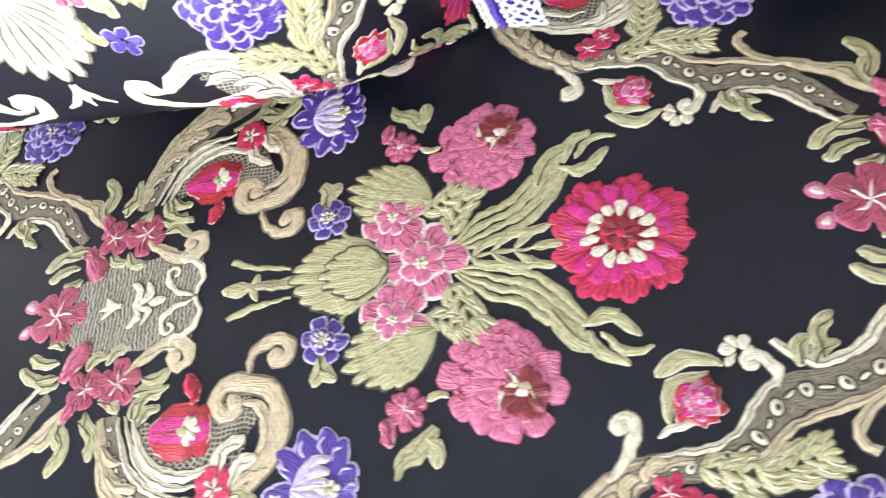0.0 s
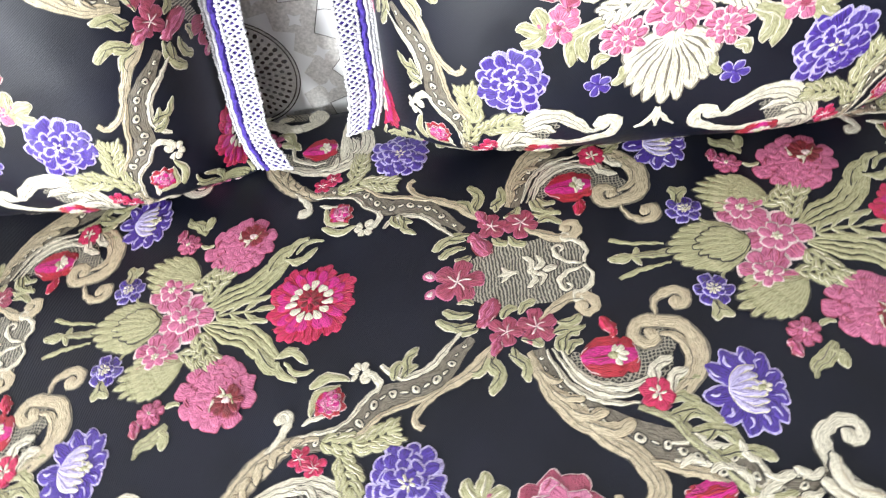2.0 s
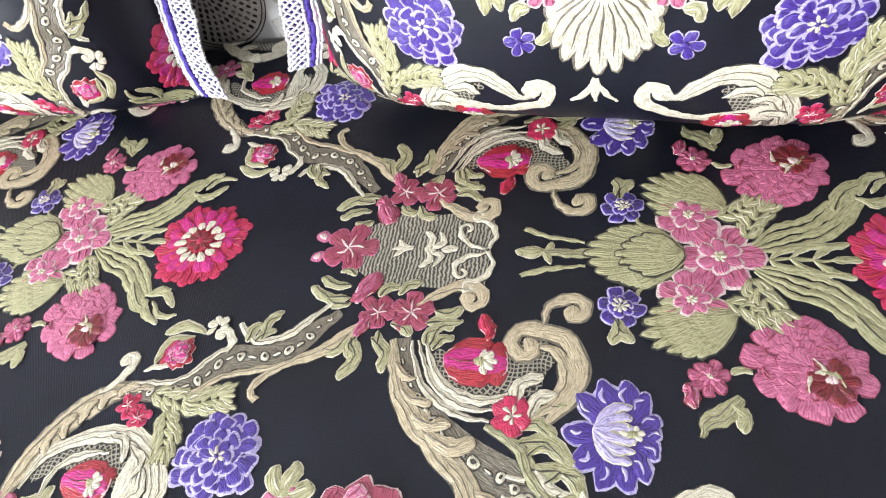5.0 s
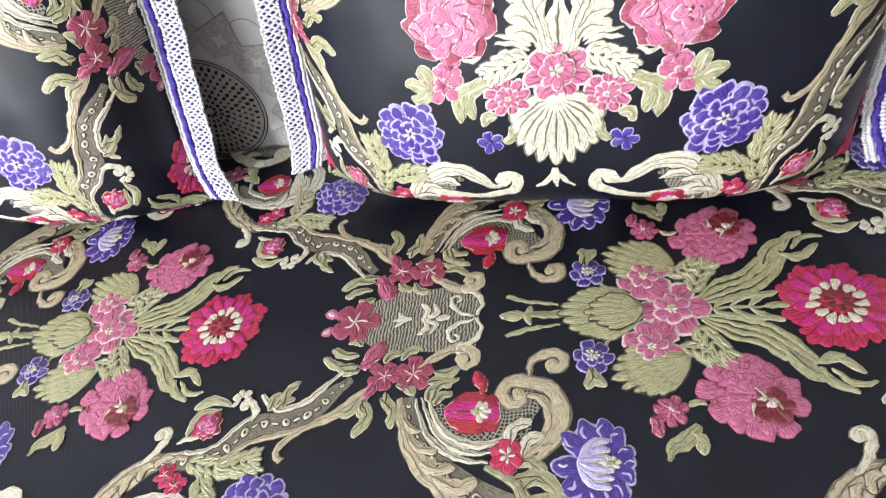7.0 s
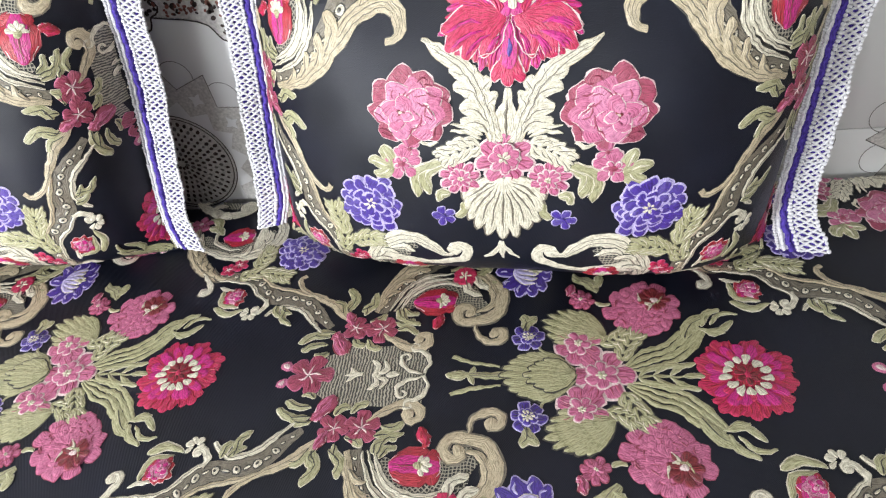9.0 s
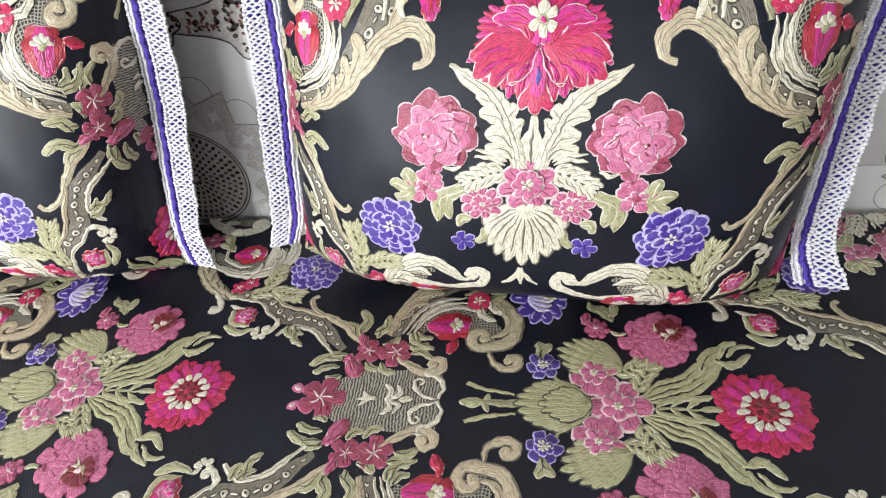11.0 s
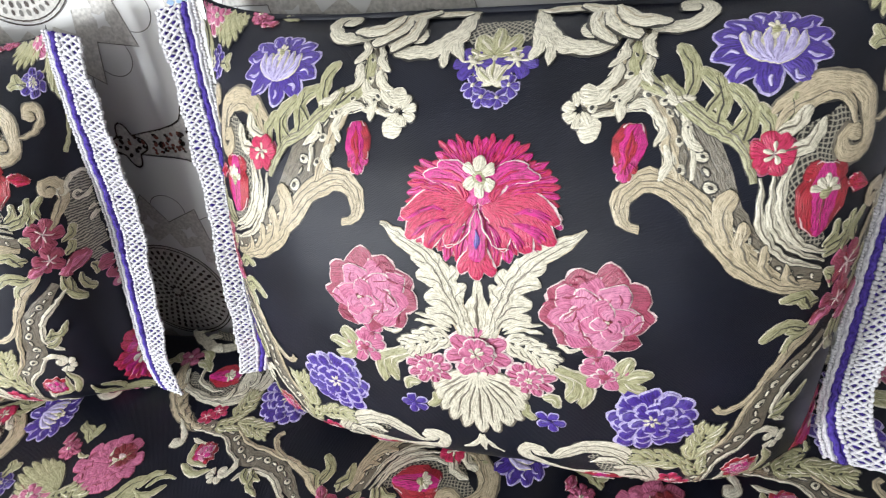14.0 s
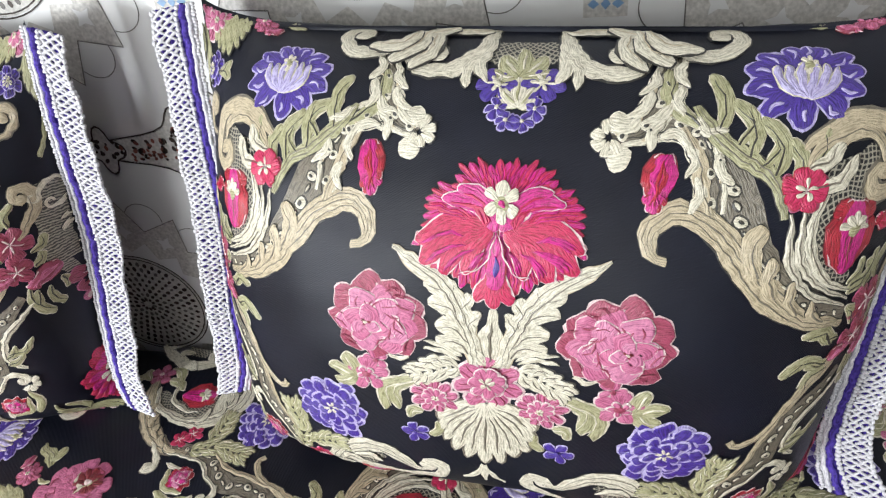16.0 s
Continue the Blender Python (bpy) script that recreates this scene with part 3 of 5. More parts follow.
def plume(name, spine, width, count, label="", key="olive", sides=(-1, 1), rim="cream", slim=1.0):
    """A broad leaf of slim pointed fingers fanning off a bent spine, with dark gaps between them."""
    m = Motif(name, label)
    c = crom(spine, count * 2)
    total = np.linalg.norm(np.diff(c, axis=0), axis=1).sum()
    m.ribbon("line", spine, [width * 0.10, width * 0.55, width * 0.62, width * 0.30, 0.001], 14, 0.5, 0.0002)
    for k in range(count):
        q = c[2 * k]
        d = c[2 * k + 1] - c[2 * k]
        d /= np.linalg.norm(d)
        e = np.array([-d[1], d[0]])
        f = (k + 0.5) / count
        half = width * 0.5 * (0.62 + 0.38 * math.sin(math.pi * min(1.0, f * 0.85 + 0.1)))
        for s in sides:
            tip = q + d * total * (0.34 + 0.05 * (k % 2)) + e * half * 0.92 * s
            m.leaf(key, q - d * total * 0.03, tip, width * 0.165 * slim, 0.14 * s, "line", 1.0 + 0.30 * k, 0.0013, blunt=0.56, n=8)
            mid = q + d * total * 0.30 + e * half * 0.46 * s
            m.leaf(key, q, mid, width * 0.120 * slim, 0.08 * s, "line", 2.6 + 0.30 * k, 0.0011, blunt=0.60, n=8)
            m.leaf(rim, q + d * total * 0.05 + e * half * 0.2 * s, tip * 0.86 + q * 0.14, 0.0011, 0.14 * s, "", 4.2 + 0.30 * k, n=5)
    m.leaf(key, c[-3], c[-1] + (c[-1] - c[-2]) * 1.2, width * 0.15, 0, "line", 4.6, 0.0007, n=8)
    return m


def band(m, key, pts, widths, n=24, level=1.4, seams=1, edge="line", edgew=0.0011):
    """A stitched band with a dark edge and seams along it."""
    m.ribbon(edge, pts, [w + 2 * edgew for w in widths], n, level, 0.0002)
    m.ribbon(key, pts, widths, n, level + 1.2)
    if seams:
        c = crom(pts, n)
        d = np.gradient(c, axis=0)
        d /= np.linalg.norm(d, axis=1)[:, None]
        w = np.interp(np.linspace(0, 1, n + 1), np.linspace(0, 1, len(widths)), widths)[:, None]
        side = np.stack([-d[:, 1], d[:, 0]], 1)
        for k in range(seams):
            f = (k + 1) / (seams + 1) - 0.5
            m.ribbon("shade", c + side * w * f, [0.0002, 0.0009, 0.0010, 0.0009, 0.0002], n, level + 3.4, 0.0002, 2)
    return m


def beaded(name, spine, widths, count, label="grey-brown woven ribbon with ringed beads"):
    """The flat grey-brown ribbon: ringed beads and dashes in a row, thin pale edges."""
    m = Motif(name, label)
    m.ribbon("shade", spine, widths, 26, 0.8, 0.0002)
    n = count * 2
    c = crom(spine, n)
    d = np.gradient(c, axis=0)
    d /= np.linalg.norm(d, axis=1)[:, None]
    w = np.interp(np.linspace(0, 1, n + 1), np.linspace(0, 1, len(widths)), widths)
    for k in range(1, n):
        r = min(0.0046, w[k] * 0.20)
        if k % 2:
            m.disc("line", c[k], r * 1.35, 1.5, 0.0003, n=10)
            m.disc("cream", c[k], r, 2.4, 0.0008, n=10)
            m.disc("line", c[k], r * 0.42, 5.2, 0.0004, n=8)
        else:
            m.leaf("line", c[k] - d[k] * r * 1.2, c[k] + d[k] * r * 1.2, r * 1.3, 0, "", 1.5, n=5)
            m.leaf("cream", c[k] - d[k] * r * 0.9, c[k] + d[k] * r * 0.9, r * 0.7, 0, "", 2.4, n=5)
    return m


def bloom(name, c, r, petals, key, rim, label="", turn=0.0, heart="cream", gap=1.0):
    """An open flower: round rimmed petals, streaks on each, and a small rimmed flower at its middle."""
    m = Motif(name, label)
    w = 2 * math.pi * r * 0.58 / petals * gap
    m.ring(key, c, r * 0.10, r * 0.94, petals, w, rim, turn, 1.0, blunt=0.42, rimw=r * 0.072, jitter=0.05, n=11, pa=0.9)
    for k in range(petals):
        for o in (-9, 9):
            a = radians(turn + 360 * k / petals + o)
            ca, sa = math.cos(a), math.sin(a)
            m.leaf("rose" if key == "pink" else "line", (c[0] + r * 0.45 * ca, c[1] + r * 0.45 * sa), (c[0] + r * 0.84 * ca, c[1] + r * 0.84 * sa), r * 0.05, 0.1, "", 4.6, n=5)
    m.ring(key, c, r * 0.02, r * 0.50, petals, w * 0.52, rim, turn + 180 / petals, 5.2, blunt=0.45, rimw=r * 0.055, n=8)
    m.ring(heart, c, 0.0003, r * 0.17, 6, r * 0.11, "", turn, 9.0, n=5)
    m.disc("olive" if heart == "cream" else "cream", c, r * 0.055, 11.0, n=8)
    return m


def column_a():
    """Figures of the column with the red zinnia and the net medallion; those off the axis once, for u > 0."""
    on, off = [], []
    z = Motif("zinnia", "crimson and magenta woven zinnia with a cream ring")
    rnd = random.Random(3)
    z.disc("crimson", (0, 0), 0.036, 0.6, 0.0005, 1, 24)
    for k in range(9):  # ragged petals, three fingers each
        a = radians(40 * k + rnd.uniform(-6, 6))
        q = 0.0555 + rnd.uniform(-0.0035, 0.0035)
        for o, f in ((-0.22, 0.93), (0.22, 0.95), (0.0, 1.02)):
            z.leaf("crimson", (0.018 * math.cos(a), 0.018 * math.sin(a)), (q * f * math.cos(a + o), q * f * math.sin(a + o)), 0.0165, 0.08, "", 1.0 + 0.3 * (o == 0), blunt=0.42, n=9)
        for o in (-0.30, -0.1, 0.12, 0.31):
            z.leaf("red", (0.026 * math.cos(a + o * 0.8), 0.026 * math.sin(a + o * 0.8)), (q * 0.93 * math.cos(a + o), q * 0.93 * math.sin(a + o)), 0.0020, 0.05, "", 4.0, n=6)
    z.ring("magenta", (0, 0), 0.018, 0.0425, 15, 0.0125, "crimson", 14, 4.6, jitter=0.10, rimw=0.0008, blunt=0.5)
    z.ring("crimson", (0, 0), 0.018, 0.034, 13, 0.0080, "", 3, 7.0, jitter=0.1)
    z.ring("cream", (0, 0), 0.0140, 0.0275, 13, 0.0095, "", 0, 9.0, blunt=0.40, jitter=0.09, n=8)
    z.disc("red", (0, 0), 0.0150, 10.4, 0.0006)
    z.ring("wine", (0, 0), 0.002, 0.0135, 7, 0.0060, "crimson", 0, 12.0, rimw=0.0006)
    z.disc("crimson", (0, 0), 0.004, 14.5)
    on.append(z)
    # bouquet behind the zinnia
    on.append(fan("fan_leaf", (0, -0.184), (0, -0.274), 36, 11, "olive", "line", "olive woven feathered leaf", depth=0.62, vein=False))
    over = fan("fan_leaf", (0, -0.186), (0, -0.246), 30, 7, "olive", "line", depth=0.7, vein=False)
    first = len(on[-1].v)
    on[-1].v += [(x, y, h + 0.0022) for x, y, h in over.v]  # a second, shorter row of fingers over the first
    on[-1].f += [tuple(q + first for q in f) for f in over.f]
    on[-1].i += over.i
    on[-1].uv += over.uv
    t = Motif("stem", "olive woven stem with three prongs")
    band(t, "olive", [(0, -0.262), (0, -0.296), (0, -0.318)], [0.013, 0.009, 0.007], 8, 1.2, 2, edgew=0.0007)
    t.leaf("olive", (0, -0.309), (0, -0.338), 0.013, 0, "cream", 2.4, 0.0007, blunt=0.8)
    for s in (-1, 1):
        t.leaf("olive", (0.001 * s, -0.312), (0.0125 * s, -0.304), 0.006, 0.2 * s, "cream", 2.0, 0.0006)
        t.ribbon("olive", [(0.014 * s, -0.272), (0.0165 * s, -0.298), (0.023 * s, -0.318), (0.027 * s, -0.330)], [0.003, 0.0045, 0.0060, 0.0065], 10, 1.2)
    on.append(t)
    on.append(bloom("pink_flower", (0, -0.156), 0.0370, 6, "pink", "blush", "pink woven flower with pale petal edges", 30))
    sp = Motif("sprig", "olive woven leaf sprig")
    sp.ribbon("olive", [(0, -0.124), (0, -0.090), (0, -0.056)], [0.003, 0.004, 0.002], 8, 1.0)
    for v, ln, o in ((-0.116, 0.030, 0.011), (-0.098, 0.034, 0.015), (-0.080, 0.030, 0.017)):
        for s in (-1, 1):
            sp.leaf("olive", (0.001 * s, v), (o * s, v + ln), 0.0072, -0.16 * s, "cream", 1.6, 0.0007, blunt=0.6)
    sp.leaf("olive", (0, -0.068), (0, -0.043), 0.0075, 0, "cream", 2.4, 0.0007)
    on.append(sp)
    off.append(bloom("pink_flower", (0.046, -0.181), 0.0310, 6, "pink", "blush", "pink woven flower with pale petal edges", 8))
    off.append(bloom("violet_flower", (0.0555, -0.240), 0.0205, 6, "violet", "lilac", "violet woven flower with a cream ring", 20))
    off[-1].ring("cream", (0.0555, -0.240), 0.0030, 0.0072, 8, 0.0036, "", 0, 12.0, n=5)
    off.append(fan("fan_leaf", (0.056, -0.148), (0.083, -0.222), 34, 9, "olive", "line", "olive woven feathered leaf", depth=0.66, vein=False))
    lf = Motif("leaf", "olive woven leaf pair")
    lf.leaf("olive", (0.066, -0.246), (0.091, -0.248), 0.014, 0.25, "cream", 1.4, 0.0008, vein="line", blunt=0.5)
    lf.leaf("olive", (0.066, -0.244), (0.088, -0.228), 0.012, -0.2, "cream", 1.8, 0.0008, vein="line", blunt=0.5)
    lf.ribbon("olive", [(0.048, -0.228), (0.036, -0.222), (0.030, -0.208)], [0.003, 0.004, 0.002], 8, 1.2)
    off.append(lf)
    off.append(carnation("carnation", (0.101, -0.099), 0.0455, 50, "pink woven ruffled rose with a dark heart"))
    off.append(bloom("small_flower", (0.117, -0.172), 0.0165, 7, "pink", "rose", "small pink woven flower"))
    off.append(tulip("flower_bud", (0.133, -0.186), 0.0105, 200, keys=("rose", "pink")))
    lf = Motif("leaf", "olive woven curled leaf")
    band(lf, "olive", [(0.131, -0.150), (0.146, -0.162), (0.154, -0.176), (0.165, -0.180)], [0.006, 0.018, 0.014, 0.003], 12, 1.2, 2, edgew=0.0006)
    lf.leaf("olive", (0.138, -0.156), (0.160, -0.150), 0.011, 0.2, "cream", 2.6, 0.0006, blunt=0.5)
    lf.leaf("olive", (0.112, -0.156), (0.110, -0.138), 0.005, 0.2, "cream", 1.6, 0.0006)
    off.append(lf)
    w = Motif("wavy_leaf", "olive woven wavy leaf in stripes")
    for k, o in enumerate((-0.0105, -0.0035, 0.0035, 0.0105)):
        w.ribbon("olive", [(0.010 + o * 0.35, -0.128), (0.024 + o, -0.102 - o * 0.4), (0.033 + o, -0.076 - o * 0.6), (0.052 + o * 0.8, -0.054 - o * 0.7), (0.070 + o * 0.3, -0.036 - o * 0.3)], [0.0024, 0.0058, 0.0070, 0.0080, 0.0050], 18, 1.2 + 0.2 * k, 0.0008)
    w.leaf("olive", (0.052, -0.058), (0.087, -0.028), 0.017, -0.12, "line", 2.6, 0.0006, vein="line", blunt=0.5)
    for b, e, wd, bd in (((0.068, -0.038), (0.080, 0.002), 0.0085, 0.22), ((0.072, -0.034), (0.099, -0.008), 0.0085, -0.2), ((0.066, -0.034), (0.063, -0.010), 0.0070, 0.2), ((0.074, -0.024), (0.090, 0.010), 0.0060, -0.25)):
        w.leaf("olive", b, e, wd, bd, "cream", 3.2, 0.0006, blunt=0.6)
    off.append(w)
    off.append(plume("leaf", [(0.022, -0.132), (0.040, -0.126), (0.062, -0.110)], 0.026, 4, "olive woven leaf", slim=1.5))
    off.append(plume("leaf", [(0.046, -0.152), (0.054, -0.134), (0.066, -0.124)], 0.022, 4, "olive woven leaf", slim=1.5))
    # net medallion with its flowers
    n = Motif("net_medallion", "grey-gold woven net medallion")
    n.ribbon("weave", [(0, 0.190), (0, 0.25), (0, 0.318)], [0.056, 0.084, 0.088, 0.088, 0.086, 0.080], 14, 0.6, 0.0002, 8)
    on.append(n)
    bee = Motif("palmette", "cream woven palmette")
    bee.disc("cream", (0, 0.2575), 0.0050, 2.4, n=10)
    bee.leaf("cream", (0, 0.241), (0, 0.219), 0.0070, 0, "line", 2, 0.0008)
    bee.leaf("cream", (0, 0.268), (0, 0.287), 0.0095, 0, "line", 2, 0.0008, blunt=0.6)
    for s in (-1, 1):
        bee.leaf("cream", (0.001 * s, 0.242), (0.0115 * s, 0.223), 0.0066, -0.2 * s, "line", 2, 0.0008)
        bee.leaf("cream", (0.001 * s, 0.256), (0.021 * s, 0.249), 0.0075, 0.35 * s, "line", 2, 0.0008)
        bee.leaf("cream", (0.002 * s, 0.260), (0.021 * s, 0.266), 0.0070, 0.4 * s, "line", 2, 0.0008)
    on.append(bee)
    s8 = Motif("small_scroll", "cream woven scroll")
    s8.scroll("cream", [(0.002, 0.316), (0.018, 0.322), (0.033, 0.314), (0.036, 0.302)], [0.004, 0.006, 0.006, 0.004], 0.007, 0.8, "line", 1.6, 0.0008, eye=False)
    s8.scroll("cream", [(0.003, 0.314), (0.006, 0.300), (0.014, 0.288), (0.024, 0.286)], [0.003, 0.005, 0.006, 0.004, 0.003], 0.007, 0.8, "line", 1.6, 0.0008, eye=False)
    off.append(s8)

    def starry(name, c, r, turn):
        m = Motif(name, "old-rose woven star flower")
        m.ring("rose", c, r * 0.06, r, 5, r * 0.74, "pink", turn, 1.0, blunt=0.62, rimw=r * 0.035, n=11, pa=0.9)
        for k in range(5):
            a = radians(turn + 72 * k)
            m.leaf("blush", (c[0], c[1]), (c[0] + r * 0.52 * math.cos(a), c[1] + r * 0.52 * math.sin(a)), r * 0.09, 0.1, "", 5.0, n=6)
            for o in (-0.24, 0.24):
                m.leaf("wine", (c[0] + r * 0.3 * math.cos(a + o), c[1] + r * 0.3 * math.sin(a + o)), (c[0] + r * 0.80 * math.cos(a + o * 0.8), c[1] + r * 0.80 * math.sin(a + o * 0.8)), r * 0.035, 0.1, "", 4.4, n=5)
        return m

    on.append(starry("star_flower", (0, 0.174), 0.0290, 90))
    off.append(Motif("berry").disc("pink", (0.0130, 0.141), 0.0075, 1).disc("blush", (0.0130, 0.141), 0.0040, 3.5))
    off.append(starry("old_rose_flower", (0.0730, 0.2200), 0.0185, 10))
    off.append(starry("old_rose_flower", (0.0710, 0.2535), 0.0215, 40))
    off.append(tulip("pink_tulip", (0.0480, 0.2030), 0.0200, -30, keys=("rose", "pink")))
    off.append(tulip("flower_bud", (0.0880, 0.2080), 0.0125, 160, keys=("pink", "rose")))
    for b, e, wd, bd in (((0.058, 0.188), (0.047, 0.146), 0.0105, 0.2), ((0.046, 0.186), (0.036, 0.154), 0.0100, 0.15), ((0.066, 0.192), (0.058, 0.160), 0.0095, 0.15), ((0.034, 0.190), (0.030, 0.172), 0.008, -0.2),
                         ((0.098, 0.198), (0.118, 0.174), 0.0105, 0.25), ((0.100, 0.202), (0.143, 0.197), 0.0125, 0.22), ((0.098, 0.206), (0.122, 0.205), 0.0100, -0.2), ((0.100, 0.220), (0.134, 0.236), 0.0115, 0.25), ((0.094, 0.226), (0.116, 0.238), 0.0090, -0.2),
                         ((0.056, 0.218), (0.044, 0.236), 0.0100, 0.2), ((0.054, 0.238), (0.040, 0.256), 0.0100, 0.2), ((0.086, 0.236), (0.096, 0.256), 0.0095, 0.2), ((0.070, 0.274), (0.064, 0.300), 0.0100, -0.2), ((0.084, 0.268), (0.086, 0.296), 0.0105, 0.2)):
        off.append(Motif("leaf", "olive woven leaf").leaf("olive", b, e, wd, bd, "cream", 1, 0.0008, vein="line", blunt=0.6))
    vo = Motif("scroll", "tan woven scroll leaf")
    vo.scroll("tan", [(0.064, 0.258), (0.051, 0.274), (0.042, 0.292), (0.041, 0.306)], [0.004, 0.011, 0.013, 0.012, 0.011, 0.008], -0.0130, 0.85, "line", 1.2, 0.0010)
    vo.ribbon("shade", [(0.060, 0.262), (0.049, 0.280), (0.045, 0.300), (0.049, 0.312)], [0.0004, 0.0012, 0.0012, 0.0004], 12, 5.0, 0.0002, 2)
    off.append(vo)
    # the great scroll beside the medallion
    off.append(beaded("bead_ribbon", [(0.098, 0.251), (0.128, 0.258), (0.152, 0.274), (0.179, 0.297), (0.200, 0.324), (0.214, 0.354), (0.230, 0.380), (0.250, 0.402)], [0.012, 0.016, 0.018, 0.026, 0.034, 0.036, 0.028, 0.016], 9))
    gs = Motif("acanthus_scroll", "tan woven acanthus scroll")
    band(gs, "tan", [(0.100, 0.241), (0.142, 0.254), (0.172, 0.276), (0.196, 0.300), (0.216, 0.321), (0.234, 0.333), (0.252, 0.335), (0.266, 0.322), (0.264, 0.304), (0.252, 0.300)], [0.006, 0.012, 0.018, 0.025, 0.023, 0.020, 0.020, 0.019, 0.015, 0.006], 34, 1.4, 3, "line", 0.0008)
    for b, e, wd in (((0.186, 0.288), (0.186, 0.330), 0.017), ((0.168, 0.272), (0.174, 0.307), 0.012), ((0.146, 0.258), (0.157, 0.288), 0.009), ((0.122, 0.249), (0.138, 0.270), 0.007)):
        gs.leaf("tan", b, e, wd, -0.18, "line", 3.4, 0.0009, vein="shade", blunt=0.5)
    off.append(gs)
    tl = Motif("blade", "tan woven blade")
    band(tl, "tan", [(0.224, 0.334), (0.234, 0.354), (0.240, 0.374), (0.254, 0.398)], [0.004, 0.010, 0.011, 0.005], 14, 2.2, 1, edgew=0.0008)
    off.append(tl)
    nf = Motif("net_field", "black and grey woven net")
    nf.ribbon("net", [(0.112, 0.280), (0.136, 0.308), (0.132, 0.346), (0.110, 0.368), (0.098, 0.382)], [0.016, 0.040, 0.046, 0.046, 0.024], 16, 0.6, 0.0002, 6)
    off.append(nf)
    for p, w_ in (([(0.098, 0.272), (0.130, 0.286), (0.150, 0.314), (0.148, 0.346), (0.134, 0.368)], [0.002, 0.007, 0.009, 0.008, 0.002]), ([(0.100, 0.266), (0.134, 0.281), (0.157, 0.309), (0.159, 0.342)], [0.002, 0.006, 0.008, 0.002]), ([(0.102, 0.259), (0.140, 0.275), (0.163, 0.304), (0.169, 0.338)], [0.002, 0.006, 0.008, 0.002])):
        b = Motif("blade", "cream woven blade")
        band(b, "cream", p, w_, 18, 1.4, 1, edgew=0.0009)
        off.append(b)
    off.append(pomegranate("pomegranate", (0.117, 0.318), 0.0305, 90, "red woven pomegranate flower"))
    off.append(tulip("red_bud", (0.083, 0.326), 0.0125, 20, keys=("red", "crimson")))
    fs = Motif("leaf", "cream woven forked leaf")
    for b, e in (((0.106, 0.276), (0.078, 0.304)), ((0.108, 0.280), (0.096, 0.298)), ((0.104, 0.272), (0.086, 0.284))):
        fs.leaf("olive", b, e, 0.0085, 0.25, "cream", 2.6, 0.0007, vein="line", blunt=0.55)
    off.append(fs)
    pc = Motif("scroll", "tan woven scroll round a net field")
    pc.scroll("tan", [(0.166, 0.384), (0.138, 0.404), (0.110, 0.406), (0.089, 0.393), (0.082, 0.366)], [0.004, 0.013, 0.015, 0.015, 0.014, 0.013, 0.012, 0.009], 0.0165, 0.82, "shade", 1.4, 0.0022)
    band(pc, "tan", [(0.098, 0.374), (0.107, 0.392), (0.127, 0.397), (0.150, 0.388), (0.164, 0.370)], [0.004, 0.011, 0.013, 0.012, 0.003], 18, 3.0, 1, edgew=0.0009)
    for b, e in (((0.158, 0.356), (0.126, 0.380)), ((0.164, 0.370), (0.140, 0.390))):
        pc.leaf("cream", b, e, 0.0115, 0.25, "line", 4.6, 0.0008, vein="shade", blunt=0.5)
    off.append(pc)
    rf = starry("red_flower", (0.1625, 0.3555), 0.0175, 15)
    rf.ring("crimson", (0.1625, 0.3555), 0.002, 0.0165, 6, 0.0125, "red", 10, 5.4, rimw=0.0006, blunt=0.42)
    rf.ring("cream", (0.1625, 0.3555), 0.001, 0.0085, 5, 0.0035, "", 20, 9)
    off.append(rf)
    om = Motif("acanthus_leaf", "olive woven acanthus leaf")
    band(om, "olive", [(0.174, 0.334), (0.184, 0.359), (0.206, 0.375), (0.228, 0.391), (0.246, 0.414)], [0.005, 0.010, 0.012, 0.012, 0.004], 18, 3.0, 2, edgew=0.0008)
    off.append(om)
    for b, e, wd, bd in (((0.172, 0.352), (0.176, 0.391), 0.0125, 0.2), ((0.184, 0.362), (0.198, 0.407), 0.0135, 0.2), ((0.203, 0.374), (0.219, 0.418), 0.0135, 0.18), ((0.228, 0.392), (0.235, 0.440), 0.0130, 0.15), ((0.164, 0.364), (0.151, 0.400), 0.0120, 0.2), ((0.240, 0.396), (0.266, 0.446), 0.0125, -0.2), ((0.196, 0.368), (0.186, 0.396), 0.009, 0.2), ((0.214, 0.384), (0.206, 0.414), 0.009, 0.2)):
        off.append(Motif("acanthus_leaf", "olive woven acanthus leaf").leaf("olive", b, e, wd, bd, "cream", 1.8, 0.0008, vein="line", blunt=0.55))
    off.append(lotus("lotus", (0.169, 0.436), 0.0415, "violet woven lotus with lilac inner petals"))
    cu = Motif("curl", "tan woven curl")
    cu.scroll("tan", [(0.078, -0.306), (0.060, -0.302), (0.050, -0.286)], [0.001, 0.007, 0.009, 0.011, 0.010], -0.0135, 0.72, "shade", 1.0, 0.0016)
    off.append(cu)
    # the ribbon that runs back from the medallion towards the next column
    off.append(beaded("bead_ribbon", [(0.076, 0.184), (0.092, 0.167), (0.113, 0.150), (0.128, 0.120), (0.128, 0.092), (0.138, 0.078), (0.156, 0.064), (0.168, 0.034), (0.176, -0.017)], [0.010, 0.018, 0.024, 0.026, 0.026, 0.024, 0.018, 0.016, 0.008], 10))
